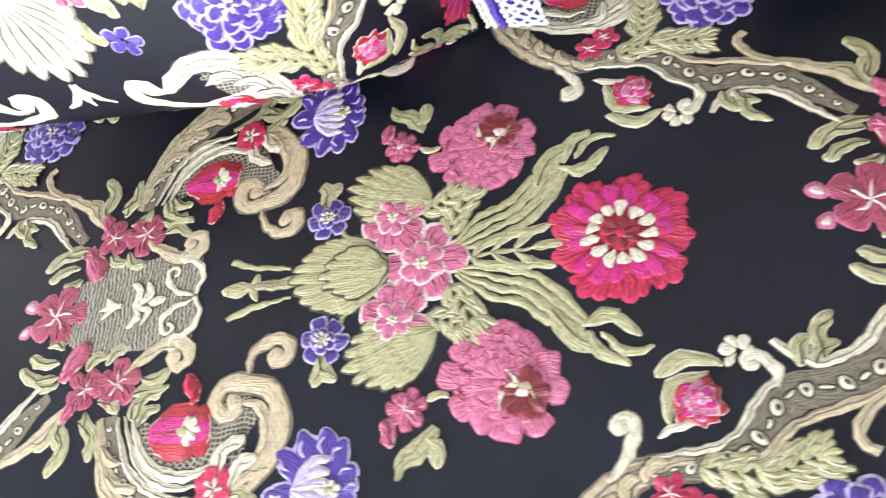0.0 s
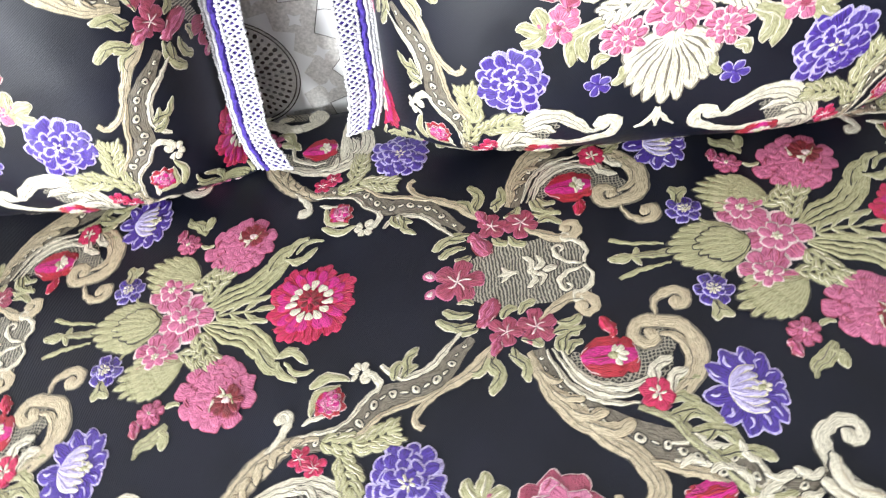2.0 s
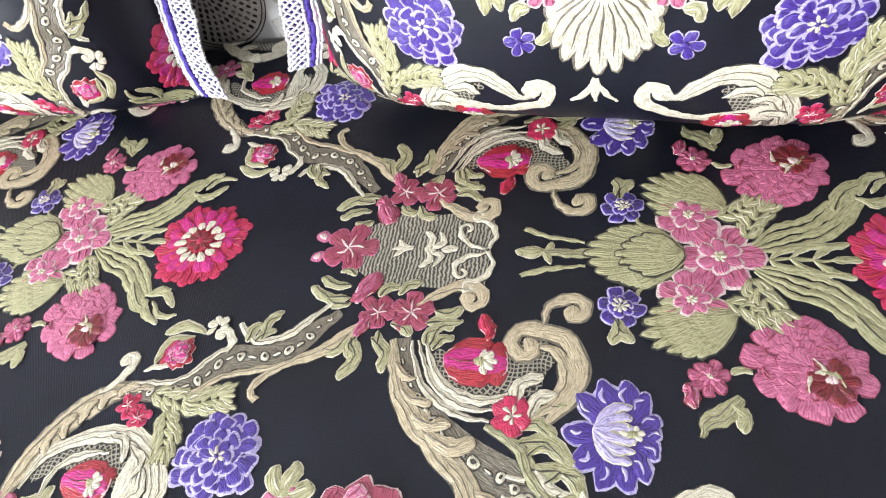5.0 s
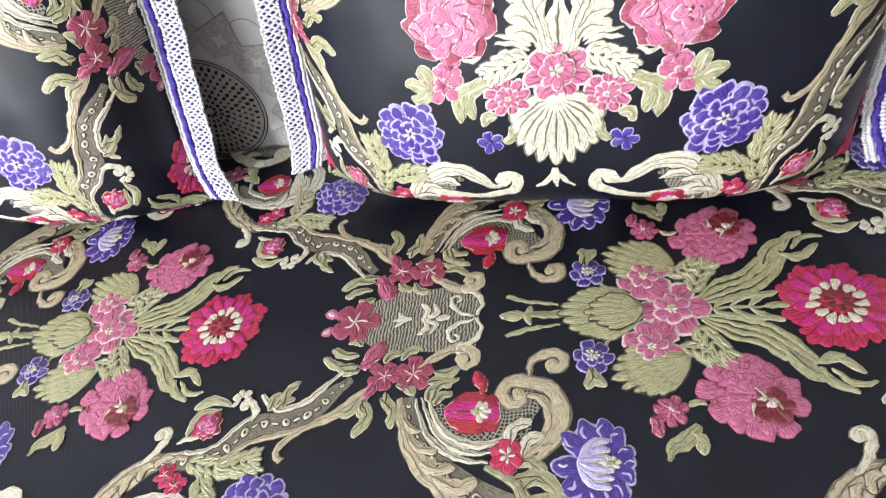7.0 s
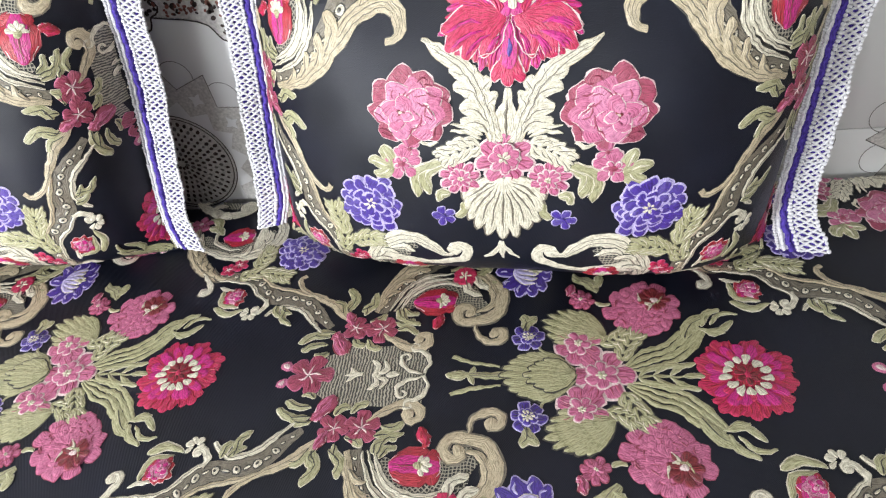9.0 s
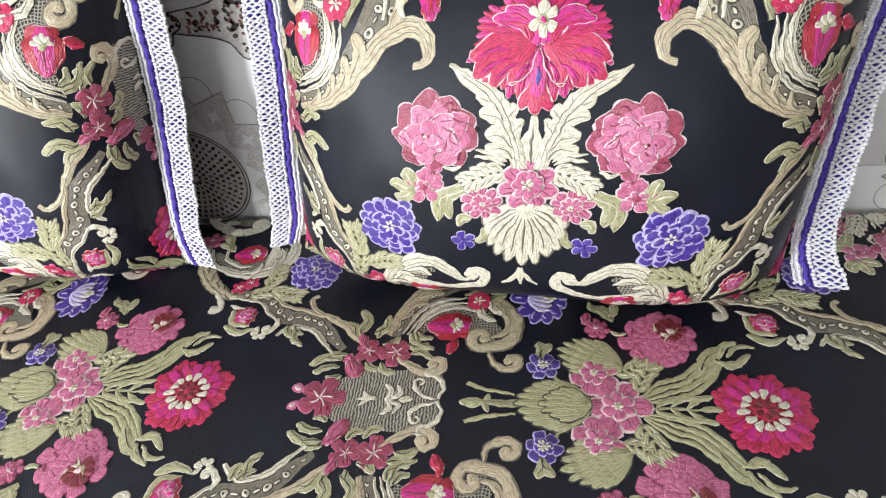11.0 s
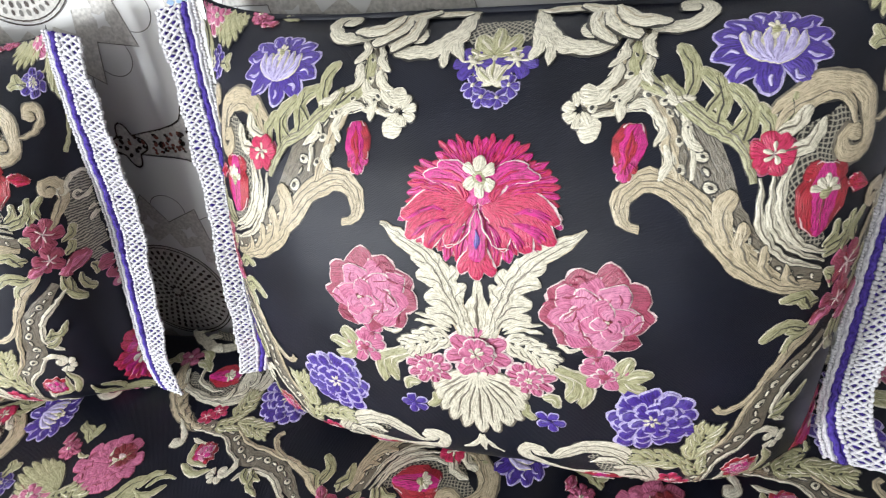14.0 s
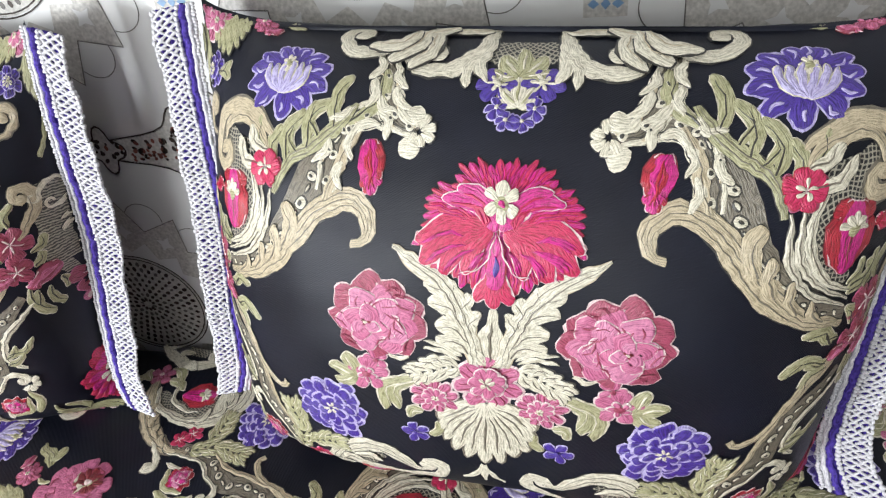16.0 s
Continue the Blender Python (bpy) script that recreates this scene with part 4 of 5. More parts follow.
    for key, p, w_ in (("tan", [(0.078, 0.214), (0.096, 0.198), (0.118, 0.175), (0.132, 0.147), (0.146, 0.127), (0.161, 0.119), (0.170, 0.127)], [0.004, 0.011, 0.013, 0.011, 0.008, 0.008, 0.006]),
                       ("cream", [(0.066, 0.172), (0.088, 0.153), (0.105, 0.136), (0.112, 0.111), (0.103, 0.092), (0.094, 0.086)], [0.004, 0.007, 0.008, 0.007, 0.007, 0.005]),
                       ("tan", [(0.128, 0.152), (0.142, 0.114), (0.150, 0.084), (0.168, 0.062), (0.176, 0.036)], [0.003, 0.006, 0.006, 0.006, 0.002]),
                       ("cream", [(0.120, 0.082), (0.132, 0.066), (0.150, 0.052), (0.160, 0.030), (0.163, -0.005)], [0.006, 0.006, 0.005, 0.005, 0.002])):
        b = Motif("blade", key + " woven blade")
        band(b, key, p, w_, 20, 1.8, 1, edgew=0.0008)
        off.append(b)
    kn = Motif("scroll", "cream woven scroll knob")
    kn.scroll("cream", [(0.126, 0.080), (0.114, 0.082), (0.104, 0.076)], [0.005, 0.008, 0.008, 0.006], 0.0070, 0.6, "line", 2.4, 0.0008)
    kn.ring("cream", (0.100, 0.062), 0.002, 0.0125, 5, 0.0080, "line", 90, 3.0, arc=220, rimw=0.0007)
    off.append(kn)
    for b, e in (((0.114, 0.098), (0.093, 0.108)), ((0.110, 0.112), (0.078, 0.126)), ((0.112, 0.106), (0.100, 0.124))):
        off.append(Motif("leaf", "olive woven leaf").leaf("olive", b, e, 0.0090, 0.2, "cream", 2.6, 0.0008, vein="line"))
    off.append(bud("rose_bud", (0.130, 0.030), 0.0165, 100, "red woven rose bud in a green cup"))
    # acanthus arch and the pomegranate under it
    off.append(acanthus("acanthus_arch", [(0.166, 0.020), (0.170, -0.010), (0.191, -0.041), (0.224, -0.066), (0.256, -0.079), (0.280, -0.084)], [0.004, 0.014, 0.022, 0.023, 0.018, 0.008], 8, 1, "tan", "shade", "tan woven acanthus arch", 0.017))
    k2 = Motif("curl", "cream woven curl")
    k2.scroll("cream", [(0.178, -0.034), (0.162, -0.020), (0.146, -0.013)], [0.003, 0.008, 0.009, 0.008], 0.0085, 0.62, "shade", 1.6, 0.0012)
    off.append(k2)
    off.append(starry("red_flower", (0.186, 0.003), 0.0125, 5))
    off.append(starry("red_flower", (0.195, 0.017), 0.0125, 40))
    for f in off[-2:]:
        f.i = [HUES.index("crimson") if HUES[x] == "rose" else x for x in f.i]
    off.append(plume("leaf", [(0.170, 0.026), (0.176, 0.044), (0.178, 0.066)], 0.026, 4, "olive woven leaf", slim=1.5))
    off.append(plume("leaf", [(0.180, 0.060), (0.174, 0.080), (0.168, 0.102)], 0.030, 5, "olive woven leaf", slim=1.4))
    off.append(plume("leaf", [(0.188, 0.044), (0.206, 0.052), (0.230, 0.056)], 0.028, 5, "olive woven leaf", slim=1.4))
    nb = Motif("net_field", "black and grey woven net")
    nb.ribbon("net", [(0.261, -0.063), (0.236, -0.036), (0.230, 0.004), (0.248, 0.034), (0.270, 0.052)], [0.008, 0.026, 0.032, 0.032, 0.012], 14, 0.6, 0.0002, 6)
    off.append(nb)
    off.append(pomegranate("pomegranate", (0.257, -0.006), 0.0265, 85, "magenta woven pomegranate flower"))
    ar = Motif("scroll", "cream woven scroll round a pomegranate")
    band(ar, "cream", [(0.268, -0.071), (0.238, -0.060), (0.219, -0.026), (0.212, 0.012), (0.224, 0.043), (0.247, 0.061), (0.273, 0.063), (0.293, 0.050), (0.308, 0.036), (0.319, 0.040)], [0.003, 0.009, 0.012, 0.015, 0.018, 0.021, 0.021, 0.018, 0.013, 0.004], 32, 1.6, 2, edgew=0.0010)
    band(ar, "cream", [(0.280, -0.046), (0.248, -0.041), (0.231, -0.013), (0.230, 0.006)], [0.003, 0.007, 0.008, 0.002], 16, 1.6, 1, edgew=0.0008)
    for b_, e_ in (((0.214, -0.002), (0.236, 0.022)), ((0.222, 0.024), (0.250, 0.038)), ((0.240, 0.044), (0.270, 0.040))):
        ar.leaf("cream", b_, e_, 0.0095, 0.25, "line", 4.4, 0.0008, vein="shade")
    off.append(ar)
    off.append(dahlia("dahlia", (0.222, 0.110), 0.0385, "violet woven dahlia with lilac edges"))
    return on, off


def column_b():
    """Figures of the column with the peony bouquet; u is counted from that column's axis."""
    on, off = [], []
    p = Motif("peony", "magenta and red woven peony with cream outlines")
    rnd = random.Random(5)

    def blades(base, count, a0, a1, rx, ry, w, lev, rim, rimw, wild=0.07, tone=0):
        for k in range(count):
            a = radians(a0 + (a1 - a0) * k / (count - 1))
            q = 1 + rnd.uniform(-wild, wild)
            for s in (-1, 1):
                e = (s * rx * q * math.cos(a), base[1] + ry * q * math.sin(a))
                key, other = ("magenta", "crimson") if (k + tone) % 2 else ("crimson", "magenta")
                p.leaf(key, (s * base[0], base[1]), e, w, 0.10 * s, rim or "wine", lev + 0.12 * k, rimw, blunt=0.62, n=9)
                for f in (-0.10, 0.10):
                    g = (e[0] + f * (e[1] - base[1]) * 0.35, e[1] - f * e[0] * 0.35)
                    p.leaf(other, (s * base[0] + (g[0] - s * base[0]) * 0.45, base[1] + (g[1] - base[1]) * 0.45), (g[0] * 0.95, base[1] + (g[1] - base[1]) * 0.95), w * 0.16, 0.10 * s, "", lev + 3.4 + 0.12 * k, n=5)

    p.disc("red", (0, 0.350), 0.044, 0.6, 0.0004, 0.75, 24)
    p.disc("red", (0, 0.312), 0.046, 0.6, 0.0004, 0.55, 24)
    blades((0.002, 0.334), 14, 2, 90, 0.062, 0.056, 0.0085, 1.0, "", 0.0006)
    blades((0.002, 0.336), 9, 6, 80, 0.051, 0.042, 0.0080, 4.0, "", 0.0005, tone=1)
    blades((0.002, 0.336), 10, -12, -86, 0.072, 0.050, 0.0110, 1.6, "blush", 0.0007)
    for s in (-1, 1):
        for k, (e, w) in enumerate((((0.065, 0.322), 0.018), ((0.061, 0.304), 0.018), ((0.043, 0.298), 0.017), ((0.022, 0.298), 0.014))):
            p.leaf("crimson", (0.004 * s, 0.335), (e[0] * s, e[1]), w, 0.16 * s, "blush", 6.0 + 0.8 * k, 0.0010, blunt=0.45, n=11)
            for f in (-0.22, 0.0, 0.22):
                p.leaf("magenta", (e[0] * s * 0.42, 0.335 + (e[1] - 0.335) * 0.42), (e[0] * s * 0.9 + f * w * 0.6, 0.335 + (e[1] - 0.335) * 0.9 + f * w * 0.5), w * 0.17, 0.12 * s, "wine" if f == 0 else "", 9.4 + 0.8 * k, 0.0006, n=5)
        for k, (e, w) in enumerate((((0.046, 0.358), 0.0125), ((0.036, 0.366), 0.0120), ((0.025, 0.356), 0.0125), ((0.013, 0.350), 0.0105))):
            p.leaf("magenta", (0.003 * s, 0.334), (e[0] * s, e[1]), w, 0.22 * s, "blush", 9.0 + 0.8 * k, 0.0010, blunt=0.45, n=11)
            p.leaf("crimson", (0.010 * s, 0.337), (e[0] * s * 0.9, e[1] - 0.003), w * 0.22, 0.22 * s, "", 12.6 + 0.8 * k, n=6)
        p.leaf("crimson", (0.002 * s, 0.308), (0.0155 * s, 0.277), 0.0135, -0.15 * s, "blush", 8.2, 0.0009, blunt=0.45)
        p.ribbon("blush", [(0.001 * s, 0.332), (0.007 * s, 0.314), (0.016 * s, 0.302), (0.028 * s, 0.300)], [0.0005, 0.0013, 0.0013, 0.0005], 12, 15.5, 0.0003, 2)
    p.leaf("crimson", (0, 0.312), (0, 0.270), 0.0150, 0, "blush", 9.2, 0.0009, blunt=0.45)
    p.leaf("magenta", (0, 0.330), (0, 0.288), 0.0150, 0, "red", 12, 0.0009, blunt=0.5)
    p.leaf("violet", (0, 0.316), (0, 0.300), 0.0045, 0, "magenta", 15, 0.0010)
    p.ring("cream", (0, 0.357), 0.002, 0.0145, 6, 0.0095, "", 90, 17, squash=1.15)
    p.disc("olive", (0, 0.357), 0.0058, 19)
    p.disc("magenta", (0, 0.357), 0.0032, 21)
    on.append(p)
    v = Motif("vase_leaf", "cream woven vase-shaped leaf")
    v.ribbon("cream", [(0, 0.268), (0, 0.252), (0, 0.236), (0, 0.214)], [0.008, 0.008, 0.018, 0.026, 0.024, 0.014], 12, 1.4)
    v.leaf("shade", (0, 0.214), (0, 0.258), 0.003, 0, "", 4.0)
    for s in (-1, 1):
        v.leaf("cream", (0.002 * s, 0.21), (0.013 * s, 0.246), 0.010, -0.2 * s, "shade", 3, 0.0008)
    on.append(v)
    gl = Motif("acanthus_leaf", "large cream woven acanthus leaf")
    for b, e, wd, bd in (((0.016, 0.222), (0.046, 0.234), 0.016, 0.2), ((0.018, 0.232), (0.048, 0.250), 0.018, 0.2), ((0.022, 0.246), (0.053, 0.272), 0.019, 0.2), ((0.028, 0.262), (0.058, 0.288), 0.016, 0.15), ((0.014, 0.236), (0.011, 0.266), 0.013, -0.2), ((0.020, 0.250), (0.019, 0.281), 0.014, -0.2), ((0.028, 0.264), (0.034, 0.292), 0.013, -0.2)):
        gl.leaf("cream", b, e, wd, bd, "line", 1.6, 0.0006, vein="shade", blunt=0.5)
    band(gl, "cream", [(0.011, 0.212), (0.018, 0.240), (0.029, 0.268), (0.046, 0.290), (0.066, 0.303), (0.087, 0.317)], [0.010, 0.016, 0.018, 0.018, 0.014, 0.002], 22, 3.0, 2, "tan", 0.0006)
    off.append(gl)
    off.append(plume("leaf", [(0.026, 0.208), (0.044, 0.202), (0.066, 0.190)], 0.030, 5, "cream woven ruffled leaf", "cream", slim=1.4, rim="shade"))
    for b, e in (((0.024, 0.216), (0.058, 0.222)), ((0.022, 0.219), (0.056, 0.230))):
        off.append(Motif("leaf", "cream woven narrow leaf").leaf("cream", b, e, 0.0055, 0.12, "line", 2.4, 0.0007))
    on.append(bloom("pink_flower", (0, 0.190), 0.0325, 7, "pink", "blush", "pink woven flower with a pale heart", 90))
    on[-1].ring("pink", (0, 0.194), 0.002, 0.0165, 7, 0.0100, "blush", 20, 11.0, rimw=0.0010)
    on[-1].ring("cream", (0, 0.194), 0.001, 0.0075, 5, 0.0045, "", 0, 15)
    fb = fan("fan_leaf", (0, 0.168), (0, 0.082), 54, 11, "cream", "shade", "cream woven fan-shaped leaf", depth=0.62)
    on.append(fb)
    fl = Motif("fleur", "cream woven three-pronged sprig")
    for s in (-1, 0, 1):
        fl.ribbon("cream", [(0, 0.076), (0.006 * s, 0.064), (0.017 * s, 0.052), (0.02 * s, 0.050)], [0.004, 0.006, 0.007, 0.003], 8, 1.2)
    on.append(fl)
    off.append(rose("rose", (0.098, 0.247), 0.0430, -20, "pink woven rose with pale petal edges"))
    off.append(wheel("small_flower", (0.110, 0.182), 0.0205, 5, "pink", "blush", "rose", turn=15))
    off.append(wheel("flower_bud", (0.102, 0.202), 0.012, 5, "pink", "blush", "rose", inner=False))
    off.append(fan("leaf", (0.122, 0.178), (0.150, 0.186), 50, 3, depth=0.9))
    off.append(bloom("pink_flower", (0.047, 0.167), 0.0235, 9, "pink", "blush", "small pink woven flower with pale edges", 10))
    for b, e, wd, bd in (((0.060, 0.186), (0.082, 0.142), 0.016, 0.35), ((0.066, 0.184), (0.094, 0.138), 0.014, 0.3), ((0.058, 0.146), (0.072, 0.134), 0.010, 0.3)):
        off.append(Motif("leaf", "olive woven leaf").leaf("olive", b, e, wd, bd, "cream", 1.2, 0.0018, vein="cream"))
    off.append(wheel("violet_bud", (0.066, 0.113), 0.0135, 5, "violet", "lilac", "violet", inner=False))
    off.append(Motif("leaf").leaf("olive", (0.044, 0.132), (0.052, 0.112), 0.010, -0.2, "cream", 1.2, 0.0012))
    cu = Motif("curl", "cream woven curl")
    cu.scroll("cream", [(0.150, 0.040), (0.105, 0.032), (0.070, 0.034), (0.046, 0.046)], [0.026, 0.020, 0.010, 0.012, 0.013, 0.012], -0.0155, 0.62, "", 1.4)
    off.append(cu)
    tc = Motif("curl", "cream woven tendril")
    tc.scroll("cream", [(0.070, 0.212), (0.078, 0.206), (0.086, 0.208)], [0.003, 0.005, 0.004, 0.003], 0.006, 0.6, "", 1.4)
    off.append(tc)
    nt = Motif("net_field", "black and grey woven net")
    nt.ribbon("net", [(-0.040, -0.046), (0, -0.040), (0.040, -0.046)], [0.03, 0.062, 0.03], 10, 0.6, 0.0002, 6)
    on.append(nt)
    sk = Motif("scroll", "cream woven scroll")
    sk.scroll("cream", [(0.022, -0.108), (0.044, -0.078), (0.058, -0.044), (0.052, -0.012)], [0.008, 0.017, 0.018, 0.016, 0.014, 0.012], 0.014, 0.72, "line", 1.4, 0.0014)
    for b_, e_ in (((0.030, -0.098), (0.020, -0.074)), ((0.044, -0.076), (0.034, -0.050)), ((0.054, -0.062), (0.066, -0.034))):
        sk.leaf("cream", b_, e_, 0.010, 0.2, "line", 3.4, 0.0009)
    off.append(sk)
    off.append(wheel("small_flower", (0.120, -0.126), 0.0195, 5, "pink", "blush", "rose", turn=12))
    off.append(wheel("small_flower", (0.078, -0.080), 0.0180, 5, "pink", "rose", "blush", turn=40))
    for b_, e_, wd in (((0.104, -0.118), (0.084, -0.104), 0.014), ((0.088, -0.094), (0.070, -0.104), 0.013), ((0.066, -0.070), (0.088, -0.046), 0.014), ((0.088, -0.066), (0.104, -0.036), 0.014)):
        off.append(Motif("leaf").leaf("olive", b_, e_, wd, 0.2, "cream", 1.4, 0.0015, vein="cream"))
    # crest at the top
    for x in (0.0175,):
        f = wheel("violet_flower", (x, 0.450), 0.0165, 6, "violet", "violet", "cream", inner=False)
        f.ring("cream", (x, 0.450), 0.001, 0.009, 6, 0.003, "", 0, 5)
        off.append(f)
    off.append(wheel("violet_berry", (0.0145, 0.428), 0.009, 5, "violet", "lilac", "cream", inner=False))
    off.append(wheel("violet_berry", (0.006, 0.418), 0.008, 5, "violet", "lilac", "cream", inner=False))
    on.append(fan("crest_leaf", (0, 0.456), (0, 0.488), 75, 5, "olive", "cream", "olive woven crest leaf", depth=0.8))
    on.append(fan("leaf", (0, 0.430), (0, 0.456), 40, 3, "cream", "olive", depth=0.8))
    n = Motif("net_field", "black and cream woven net")
    n.ribbon("net", [(-0.034, 0.490), (0, 0.482), (0.034, 0.490)], [0.02, 0.04, 0.02], 10, 0.6, 0.0002)
    on.append(n)
    sc = Motif("scroll", "cream woven crest scroll")
    sc.scroll("cream", [(0.030, 0.520), (0.034, 0.490), (0.048, 0.468), (0.072, 0.462)], [0.010, 0.016, 0.017, 0.015, 0.013, 0.011], 0.018, 0.78, "line", 1.4, 0.0016)
    for b, e, wd in (((0.028, 0.486), (0.026, 0.450), 0.011), ((0.032, 0.480), (0.042, 0.446), 0.010)):
        sc.leaf("cream", b, e, wd, 0.2, "line", 3.0, 0.001)
    off.append(sc)
    for b, e, wd, bd in (((0.078, 0.515), (0.092, 0.462), 0.018, -0.15), ((0.084, 0.515), (0.112, 0.468), 0.018, -0.15), ((0.074, 0.51), (0.080, 0.478), 0.014, 0.1), ((0.09, 0.51), (0.132, 0.484), 0.018, -0.25), ((0.06, 0.520), (0.10, 0.505), 0.02, -0.1), ((0.03, 0.515), (0.075, 0.512), 0.018, 0.1)):
        off.append(Motif("acanthus_leaf", "cream woven acanthus leaf").leaf("cream", b, e, wd * 0.85, bd, "line", 2.2 + 160 * (e[0] - 0.06), 0.0017, vein="tan", blunt=0.62))
    s2 = Motif("scroll", "cream woven scroll")
    s2.scroll("cream", [(0.095, 0.500), (0.125, 0.482), (0.150, 0.484), (0.160, 0.500)], [0.010, 0.014, 0.014, 0.012, 0.010], 0.014, 0.7, "line", 1.8, 0.0012)
    off.append(s2)
    off.append(bead_ribbon("bead_ribbon", [(0.112, 0.478), (0.109, 0.455), (0.104, 0.432), (0.090, 0.414), (0.074, 0.408)], [0.012, 0.022, 0.022, 0.018, 0.010], 5))
    off.append(bead_ribbon("bead_ribbon", [(0.092, 0.412), (0.115, 0.420), (0.134, 0.410), (0.144, 0.385), (0.150, 0.355)], [0.012, 0.020, 0.020, 0.020, 0.016], 5))
    k = Motif("scroll", "cream woven scroll knob")
    k.ring("cream", (0.072, 0.408), 0.002, 0.014, 5, 0.008, "line", 110, 3.0, arc=200, rimw=0.0008)
    k.disc("cream", (0.078, 0.420), 0.009, 3.5)
    k.disc("cream", (0.080, 0.394), 0.0095, 3.5)
    off.append(k)
    off.append(tulip("tulip", (0.110, 0.377), 0.0220, -95, "magenta and red woven hanging tulip bud"))
    return on, off


# ---- the room's shell ----
FLOOR_MAT = plain("pale_floor_tile", (0.55, 0.52, 0.47), 0.35, 0.08, 3.0)
PAINT = plain("white_wall_paint", (0.78, 0.77, 0.75), 0.7, 0.03, 4.0)
GROUT = plain("pale_grout", (0.62, 0.60, 0.57), 0.8, 0.08, 40.0)
WOOD = plain("brown_bench_wood", (0.22, 0.12, 0.06), 0.45, 0.3, 9.0)


def shell(name, x0, x1, y0, y1, z0, z1, material, label, category):
    ob = part(name, box_bm(x0, x1, y0, y1, z0, z1), material, None)
    return tagged(ob, label, category, kind="structure")


shell("floor", -2.5, 3.5, -4.0, 0.7, -0.1, 0.0, FLOOR_MAT, "pale stone-coloured tiled floor under the bench", "floor")
shell("ceiling", -2.5, 3.5, -4.0, 0.7, 2.7, 2.8, PAINT, "plain white painted ceiling of the room", "ceiling")
wall_north = shell("wall_north", -2.5, 3.5, 0.537, 0.7, 0.0, 2.7, GROUT, "wall clad with glossy pale patterned tiles behind the bench", "wall")
shell("wall_south", -2.5, 3.5, -4.1, -4.0, 0.0, 2.7, PAINT, "plain white painted wall across the room", "wall")
shell("wall_west", -2.6, -2.5, -4.0, 0.7, 0.0, 2.7, PAINT, "plain white painted side wall of the room", "wall")
shell("wall_east", 3.5, 3.6, -4.0, 0.7, 0.0, 2.7, PAINT, "plain white painted side wall of the room", "wall")

# ---- the bench ----
SEAT_Z, SEAT_FRONT, SEAT_BACK = 0.42, -0.26, 0.522
AXIS_Y, ZIN_X = 0.17, 0.05
bench = tagged(new("bench_base"), "dark wooden bench frame under the seat mattress", "bench")
part("bench_top", box_bm(-1.3, 2.1, -0.22, 0.52, 0.16, 0.20, 0.006), WOOD, bench)
for lx in (-1.2, 0.4, 2.0):
    for ly in (-0.17, 0.46):
        part("leg", box_bm(lx - 0.03, lx + 0.03, ly - 0.03, ly + 0.03, 0.0, 0.16, 0.005), WOOD, bench)

mattress = tagged(new("seat_mattress"), "seat mattress covered in black floral brocade along the wall", "mattress")


def seat_body():
    bm = box_bm(-1.3, 2.1, SEAT_FRONT, SEAT_BACK, 0.20, SEAT_Z, 0.03, 5)
    uvl = bm.loops.layers.uv.new("UVMap")
    for f in bm.faces:
        for lp in f.loops:
            c = lp.vert.co
            lp[uvl].uv = (AXIS_Y - c.y + (SEAT_Z - c.z if c.y < -0.2 else 0), c.x - ZIN_X)
    return part("cover", bm, GROUND, mattress, "black brocade cover")


seat_body()


def on_seat(u, v, h):
    return (ZIN_X + v, AXIS_Y - u, SEAT_Z + h)


A_ON, A_OFF = column_a()
B_ON, B_OFF = column_b()


def lay_on_seat():
    """The brocade's figures on the seat; repeats share their mesh."""
    lim = (AXIS_Y - SEAT_BACK + 0.004, AXIS_Y - SEAT_FRONT - 0.034)
    jobs = [(m, 0.0) for m in A_ON] + [(m, 0.0) for m in A_OFF] + [(m.mirrored(), 0.0) for m in A_OFF]
    jobs += [(m, HALF) for m in B_ON] + [(m.mirrored(), HALF) for m in B_OFF] + [(m, -HALF) for m in B_ON] + [(m, -HALF) for m in B_OFF]
    for m, du in jobs:
        u0, u1, v0, v1 = m.bounds()
        if u1 + du < lim[0] or u0 + du > lim[1]:
            continue
        clip = None if u0 + du > lim[0] and u1 + du < lim[1] else (lim[0] - du, lim[1] - du, -9, 9)
        first = m.lay(lambda u, v, h: on_seat(u + du, v, h), mattress, clip)
        if first is None:
            continue
        for k in (-1, 1, 2):
            x = ZIN_X + v0 + k * PERIOD
            if x + v1 - v0 > 2.06 or x < -1.26:
                continue
            o = new(m.name, first.data)
            o.parent, o.location = mattress, (k * PERIOD, 0, 0)
            if m.label:
                tagged(o, m.label)


lay_on_seat()

# ---- the back cushions ----
A_W, V0, V1 = 0.368, -0.06, 0.53
PV = [-0.06, -0.03, 0.0, 0.03, 0.06, 0.10, 0.14, 0.20, 0.26, 0.31, 0.36, 0.41, 0.45, 0.49, 0.53]
PY = [0.372, 0.342, 0.308, 0.284, 0.277, 0.276, 0.277, 0.281, 0.290, 0.303, 0.324, 0.354, 0.384, 0.420, 0.458]
PZ = [0.428, 0.437, 0.458, 0.488, 0.519, 0.562, 0.603, 0.662, 0.720, 0.769, 0.815, 0.856, 0.882, 0.897, 0.900]
DENSE = np.linspace(V0, V1, 240)


def soft(values):
    d = np.interp(DENSE, PV, values)
    k = np.hanning(21)
    pad = np.concatenate([2 * d[0] - d[10:0:-1], d, 2 * d[-1] - d[-2:-12:-1]])
    return np.convolve(pad, k / k.sum(), "valid")


FY, FZ = soft(PY), soft(PZ)


